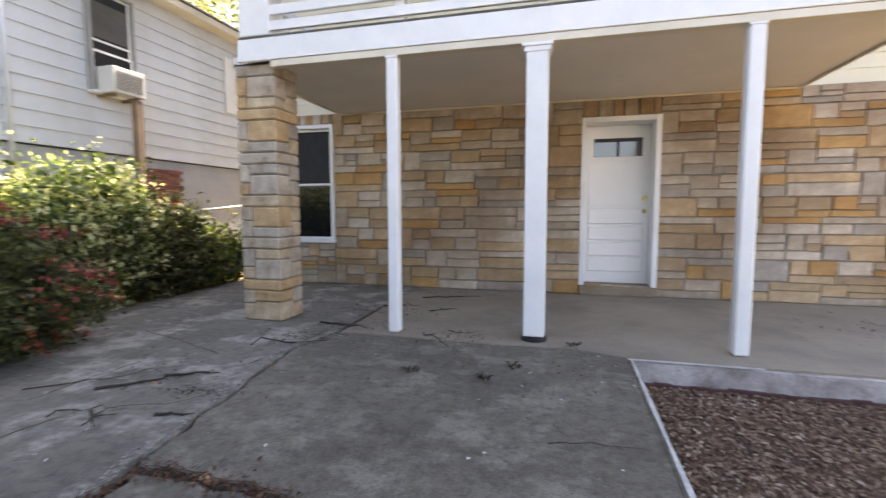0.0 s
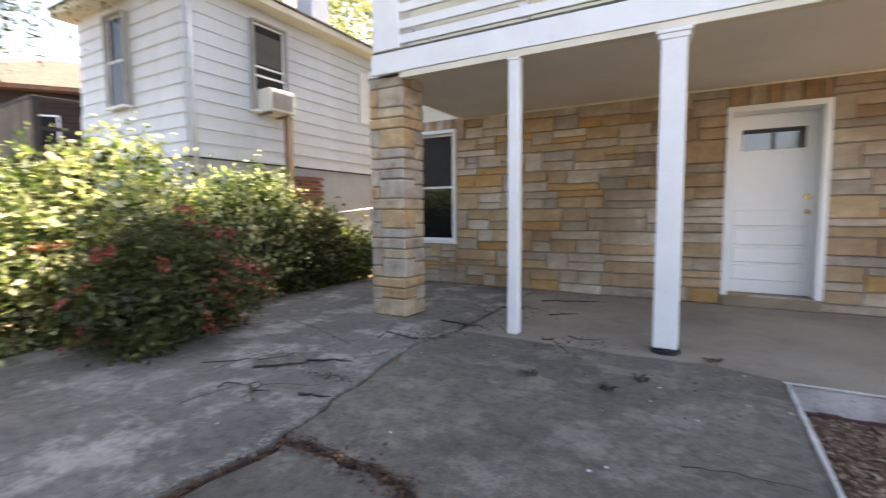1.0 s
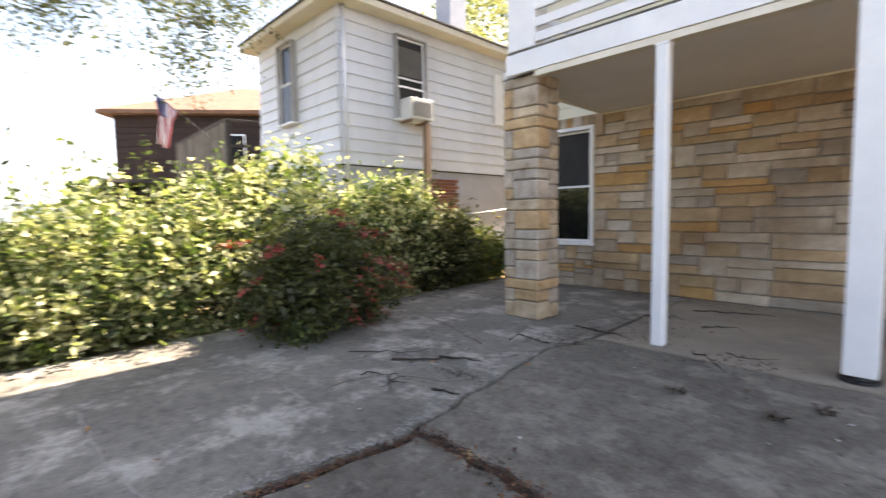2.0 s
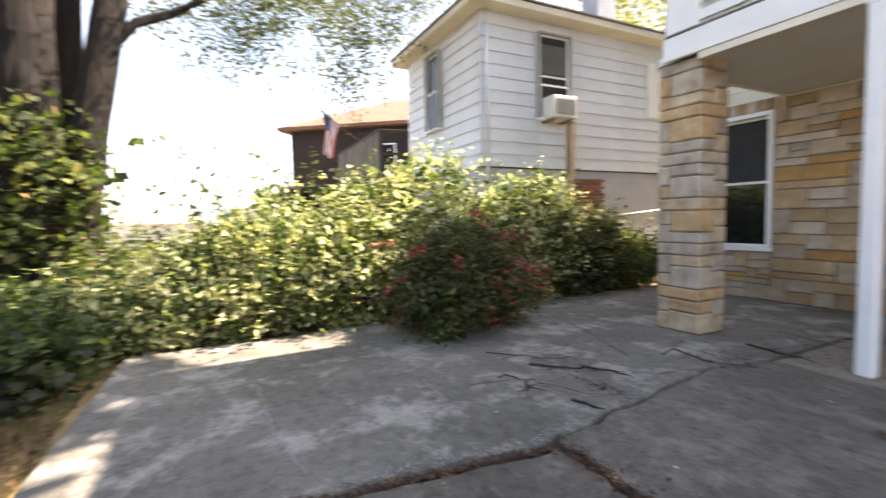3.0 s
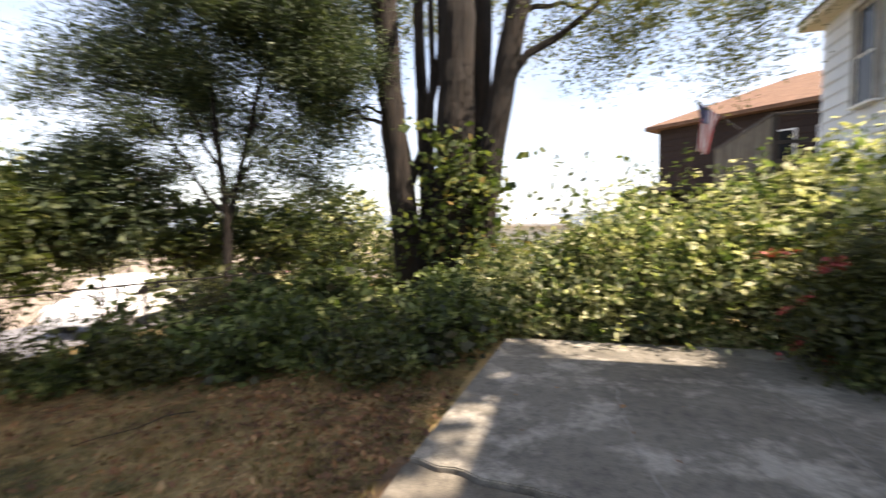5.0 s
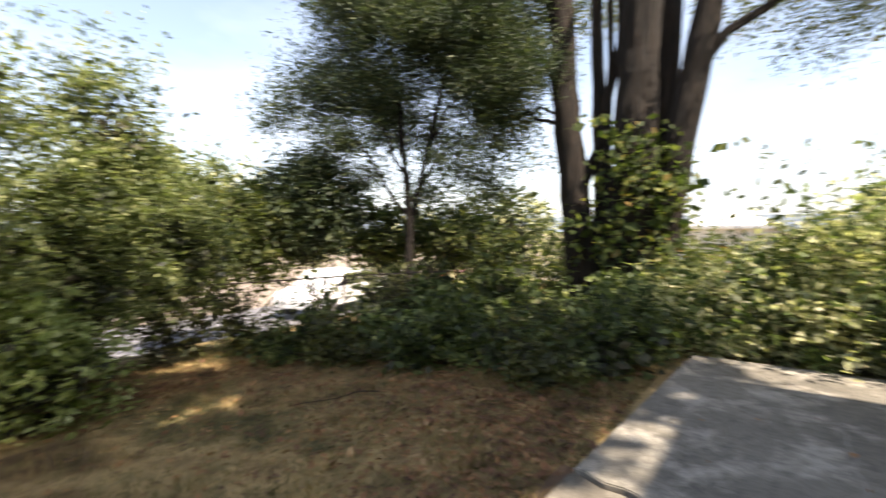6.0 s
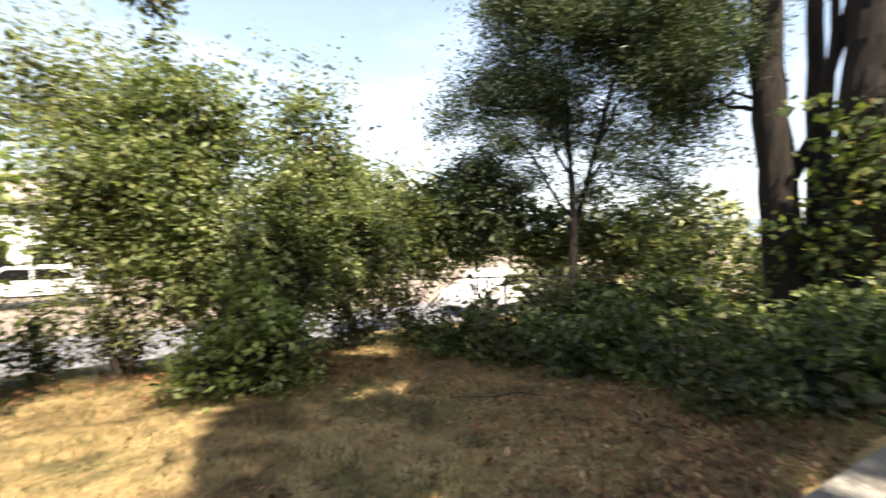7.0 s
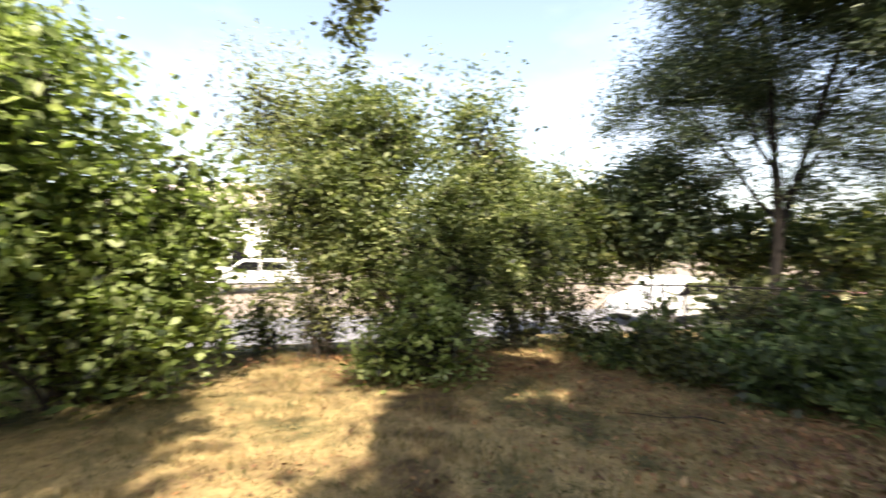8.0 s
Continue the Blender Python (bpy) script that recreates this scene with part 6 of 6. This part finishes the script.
tube(bm, bent((0.3, 0.6, 0.9), (0.0, -0.1, -0.9), 0.1, 6, 0.05), [0.012, 0.011, 0.01, 0.008, 0.006, 0.005, 0.003], 5)
part("twig", bm, M_TWIG, spray)
leaf_cloud("leaves", blob_points([(0.05, 0.0, -0.2, 0.22, 0.2, 0.35), (-0.02, -0.1, -0.75, 0.12, 0.12, 0.28), (0.25, 0.3, 0.3, 0.3, 0.3, 0.3), (-0.15, -0.1, 0.2, 0.2, 0.2, 0.25)], 110, 11, 0.07, 0.1), 0.085, M_LEAF_DARK, spray)


# ---- lawn blades, leaf litter, twigs ----
def blades():
    n = 90000
    x, y = rng.uniform(-4.2, 4.6, n), -0.05 - 4.9 * rng.random(n) ** 1.25
    z = np.array([ground_z(a, b) for a, b in zip(x, y)]) + 0.004
    h = rng.uniform(0.012, 0.05, n) * (1.0 + 0.9 * (np.sin(x * 5.1 + 2.0 * np.sin(y * 3.3)) * np.sin(y * 4.3 + x) > 0.35))
    ang, lean = rng.uniform(0, 6.28, n), rng.normal(size=(n, 2)) * 0.03
    v = np.empty((n, 3, 3))
    dx, dy = np.cos(ang) * 0.003, np.sin(ang) * 0.003
    v[:, 0] = np.column_stack([x - dx, y - dy, z])
    v[:, 1] = np.column_stack([x + dx, y + dy, z])
    v[:, 2] = np.column_stack([x + lean[:, 0], y + lean[:, 1], z + h])
    me = bpy.data.meshes.new("lawn_grass")
    me.vertices.add(n * 3)
    me.vertices.foreach_set("co", v.reshape(-1))
    me.loops.add(n * 3)
    me.loops.foreach_set("vertex_index", np.arange(n * 3, dtype=np.int32))
    me.polygons.add(n)
    me.polygons.foreach_set("loop_start", np.arange(n, dtype=np.int32) * 3)
    me.update(calc_edges=True)
    me.materials.append(M_GRASS)
    tagged(new("lawn_grass", me), "short dry yellow-brown grass blades", "grass", kind="stuff")


blades()


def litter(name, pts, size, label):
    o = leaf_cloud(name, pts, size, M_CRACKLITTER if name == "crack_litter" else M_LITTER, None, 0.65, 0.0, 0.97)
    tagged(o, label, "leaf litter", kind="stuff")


k = rng.random(2200)
ip = np.clip((k * (len(CRACK_Y) - 1)).astype(int), 0, len(CRACK_Y) - 2)
cy = np.array(CRACK_Y)
lp = cy[ip] + (cy[ip + 1] - cy[ip]) * rng.random((2200, 1)) + rng.normal(size=(2200, 2)) * np.array([0.035, 0.045]) - np.array([0, 0.03])
litter("crack_litter", np.column_stack([lp, np.full(2200, -0.014) + rng.random(2200) * 0.016]), 0.019, "brown dead leaves caught in the slab crack")
cw = np.array([p for p in CRACK_W if 0.9 < p[1] < 2.3])
ip = rng.integers(0, len(cw) - 1, 900)
lp = cw[ip] + rng.normal(size=(900, 2)) * 0.022 + np.array([0.032, 0])
litter("crack_litter", np.column_stack([lp, rng.uniform(-0.03, 0.0, 900)]), 0.019, "brown dead leaves along the slab joint")
lx, ly = rng.uniform(-4.3, 3.5, 2600), -0.1 - 4.8 * rng.random(2600)
litter("lawn_litter", np.column_stack([lx, ly, [ground_z(a, b) + 0.012 for a, b in zip(lx, ly)]]), 0.03, "scattered brown leaves on the dry lawn")
# broad drifts at (-2.5, -1.2), (-2.1, -2.4) also put shade into the lawn's colour
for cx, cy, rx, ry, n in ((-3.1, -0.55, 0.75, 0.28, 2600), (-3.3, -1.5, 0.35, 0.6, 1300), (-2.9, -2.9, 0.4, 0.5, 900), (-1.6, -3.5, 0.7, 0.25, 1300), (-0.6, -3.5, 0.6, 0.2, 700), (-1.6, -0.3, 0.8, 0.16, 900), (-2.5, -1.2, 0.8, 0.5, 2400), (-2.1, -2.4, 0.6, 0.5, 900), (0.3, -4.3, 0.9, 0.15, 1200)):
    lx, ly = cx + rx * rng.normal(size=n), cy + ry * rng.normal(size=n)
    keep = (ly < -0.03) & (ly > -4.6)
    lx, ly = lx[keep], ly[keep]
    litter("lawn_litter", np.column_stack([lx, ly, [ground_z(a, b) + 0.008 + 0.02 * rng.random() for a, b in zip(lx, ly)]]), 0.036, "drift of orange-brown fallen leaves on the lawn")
sx, sy = rng.uniform(-4.3, 0.6, 90), rng.uniform(0.1, 6.8, 90)
litter("slab_litter", np.column_stack([sx, sy, np.full(90, 0.004)]), 0.028, "a few small dry leaves on the concrete")


sp = np.column_stack([rng.uniform(-3.8, 0.7, 130), rng.uniform(1.0, 5.5, 130), np.full(130, 0.003)])
o = leaf_cloud("slab_grit", sp, 0.016, M_KLINE, None, 0.9, 0.0, 0.95)
tagged(o, "small pale chips and grit scattered on the concrete", "grit", kind="stuff")


def hairline(pts, seed, w=0.0022, mat=M_SOIL, label="hairline dirt-filled crack in the concrete"):
    """A thin ragged crack filled with dirt, lying on the slab."""
    line = jagged(pts, 0.05, 0.02, seed)
    bm = bmesh.new()
    prev = None
    for k, (x, y) in enumerate(line):
        q = w * (0.4 + random.random()) * (1 if 0 < k < len(line) - 1 else 0.2)
        cur = bm.verts.new((x - q, y - q, 0.0012)), bm.verts.new((x + q, y + q, 0.0012))
        if prev:
            bm.faces.new((prev[0], cur[0], cur[1], prev[1]))
        prev = cur
    bmesh.ops.recalc_face_normals(bm, faces=bm.faces)
    r = bmesh.ops.extrude_face_region(bm, geom=list(bm.faces))
    for v in r["geom"]:
        if isinstance(v, bmesh.types.BMVert):
            v.co.z += 0.0012
    solid("slab_crack", bm, mat, label, "crack", "structure")


M_DUST = surface("pale_crumbled_concrete", (0.19, 0.178, 0.155), (0.31, 0.29, 0.255), 14.0, 90.0, 0.95, 0.5, 0.003)
for k, (pts, w) in enumerate(((((-1.94, 3.48), (-1.85, 3.9), (-1.85, 4.56)), 0.007), (((-2.74, 2.70), (-2.77, 3.01), (-2.73, 3.4)), 0.005), (((-2.37, 2.2), (-2.38, 2.37), (-2.33, 2.55)), 0.005),
                              (((-2.19, 2.71), (-1.89, 2.84), (-1.71, 3.1)), 0.005), (((-2.05, 4.62), (-1.75, 4.8), (-1.5, 4.68)), 0.006), (((-2.6, 5.0), (-2.1, 5.45), (-1.6, 5.3)), 0.005), (((-3.6, 4.1), (-2.9, 3.9), (-2.3, 3.65)), 0.004))):
    hairline(pts, 11 + k, w)
for k, pts in enumerate((((-3.27, 1.97), (-2.8, 2.05), (-2.25, 2.02), (-1.99, 2.17)), ((-3.08, 1.03), (-2.2, 1.04), (-1.73, 1.14)), ((-3.48, 3.25), (-2.88, 3.09), (-2.2, 3.02), (-1.85, 3.19)), ((-4.3, 4.87), (-3.72, 4.83), (-3.01, 4.57)), ((-2.6, 2.05), (-2.4, 2.6), (-2.2, 3.02)))):
    hairline(pts, 31 + k, 0.0055, M_DUST, "pale worn scar line in the concrete")
cw = np.array([p for p in CRACK_W if 1.2 < p[1] < 4.3])
ip = rng.integers(0, len(cw) - 1, 900)
off = np.abs(rng.normal(size=900)) * 0.045 * (0.35 + 0.65 * (np.sin(cw[ip, 1] * 9.0) > 0.1))
o = leaf_cloud("crack_crumbs", np.column_stack([cw[ip, 0] - 0.006 - off, cw[ip, 1] + rng.normal(size=900) * 0.02, np.full(900, 0.0035) + rng.random(900) * 0.002]), 0.015, M_DUST, None, 0.9, 0.0, 0.985)
tagged(o, "pale crumbled concrete along the slab crack", "rubble", kind="stuff")


def debris(cx, cy, rx, ry, n):
    p = np.column_stack([cx + rng.normal(size=n) * rx, cy + rng.normal(size=n) * ry, np.full(n, 0.003) + rng.random(n) * 0.004])
    p = p[p[:, 1] < 6.94]
    o = leaf_cloud("leaf_debris", p, 0.022, M_DEBRIS, None, 0.5, 0.0, 0.94)
    tagged(o, "dark dry leaf crumbs and bits on the concrete", "debris", kind="stuff")


M_DEBRIS = islands("dark_leaf_crumbs", [(0.0, (0.018, 0.012, 0.008)), (0.6, (0.045, 0.03, 0.02)), (1.0, (0.10, 0.07, 0.045))])
for args in ((-1.9, 6.75, 0.7, 0.12, 420), (-1.55, 5.4, 0.3, 0.2, 160), (-1.95, 4.25, 0.22, 0.16, 320), (-1.85, 5.35, 0.25, 0.18, 260), (-1.65, 4.75, 0.25, 0.12, 240), (-1.92, 3.0, 0.10, 0.06, 90), (-0.65, 4.5, 0.25, 0.15, 150), (-2.6, 3.3, 0.4, 0.25, 130), (3.1, 5.6, 0.3, 0.35, 200), (-4.2, 4.8, 0.15, 1.2, 260), (-4.1, 0.8, 0.2, 0.6, 200), (0.1, 3.9, 0.5, 0.4, 90)):
    debris(*args)


def stick(label, a, b, r, wob=0.03, forks=2):
    r *= 0.7
    bm = bmesh.new()
    ps = bent(a, b, 0.004, 7, wob * 1.3)
    for p in ps:
        p.z = max(p.z, a[2])
    tube(bm, ps, [r * (1 - 0.7 * q / 7) for q in range(8)], 5)
    for _ in range(forks):
        i = random.randint(2, 5)
        e = ps[i] + Vector((random.uniform(-0.12, 0.12), random.uniform(-0.12, 0.12), 0.004))
        tube(bm, bent(ps[i], e, 0, 2, 0.01), [r * 0.5, r * 0.35, r * 0.2], 4)
    solid("twig", bm, M_TWIG, label, "twig", group="fallen twigs")


random.seed(9)
LBL = "thin brown fallen twig on the concrete"
stick("long dark dead stick lying on the cracked concrete", (-2.52, 2.86, 0.012), (-2.10, 3.29, 0.012), 0.015, 0.018, 4)
stick(LBL, (-2.30, 3.16, 0.010), (-1.98, 3.30, 0.010), 0.014, 0.015, 2)
stick(LBL, (-1.86, 2.67, 0.008), (-1.70, 2.71, 0.008), 0.016, 0.01, 1)
stick(LBL, (-2.24, 2.62, 0.008), (-2.03, 2.47, 0.008), 0.014, 0.02, 3)
stick(LBL, (-2.05, 4.75, 0.008), (-1.50, 4.62, 0.008), 0.014, 0.03, 4)
stick(LBL, (-2.95, 2.75, 0.008), (-2.35, 3.2, 0.008), 0.006)
stick(LBL, (-2.2, 3.9, 0.008), (-1.55, 4.35, 0.008), 0.009, 0.05, 4)
stick(LBL, (-0.95, 4.62, 0.008), (-0.62, 4.25, 0.008), 0.010, 0.02, 3)
stick(LBL, (-0.75, 4.75, 0.007), (-0.45, 4.62, 0.007), 0.007, 0.02, 2)
stick(LBL, (-1.75, 5.6, 0.008), (-1.35, 5.75, 0.008), 0.010, 0.03, 3)
stick(LBL, (-1.45, 6.2, 0.008), (-0.75, 6.45, 0.008), 0.011, 0.04, 3)
stick(LBL, (-1.15, 5.5, 0.008), (-0.85, 5.6, 0.008), 0.008, 0.02, 3)
stick(LBL, (-2.4, 2.5, 0.006), (-2.15, 2.7, 0.006), 0.007, 0.02, 1)
stick(LBL, (0.2, 2.9, 0.004), (0.66, 2.95, 0.004), 0.004, 0.02, 1)
stick("bleached twig lying on the dry lawn", (-2.35, -1.75, -0.15), (-1.75, -2.05, -0.16), 0.008, 0.02, 1)
for x, y in ((-0.74, 3.67), (-0.24, 3.67), (-0.06, 3.9), (0.35, 4.55)):
    bm = bmesh.new()
    for _ in range(7):
        a = Vector((x + random.uniform(-0.035, 0.035), y + random.uniform(-0.03, 0.03), 0.006))
        tube(bm, bent(a, a + Vector((random.uniform(-0.05, 0.05), random.uniform(-0.05, 0.05), random.uniform(0.0, 0.03))), 0.01, 3, 0.008), [0.008, 0.007, 0.005, 0.002], 5)
    solid("leaf_clump", bm, M_DEBRIS, "small dark clump of rotted leaves on the slab", "debris", group="leaf clumps")

# distant low hills
bm = bmesh.new()
prev = None
for k in range(73):
    a = radians(90 + k * 3.2)
    r = 420
    h = 9 + 11 * (0.5 + 0.5 * noise.noise((k * 0.21, 1.3, 0.2)))
    p = bm.verts.new((math.cos(a) * r, math.sin(a) * r, -4)), bm.verts.new((math.cos(a) * (r + 60), math.sin(a) * (r + 60), h))
    if prev:
        bm.faces.new((prev[0], p[0], p[1], prev[1]))
    prev = p
# distance haze is put into the blue-grey base colour
M_HILL = surface("haze_tinted_hills", (0.10, 0.13, 0.16), (0.13, 0.16, 0.19), 0.02, 0.1, 1.0, 0.0, 0.001)
solid("backdrop_hills", bm, M_HILL, "hills on the horizon with distance haze in their blue-grey colour", "hills", "structure")

wall_stones()
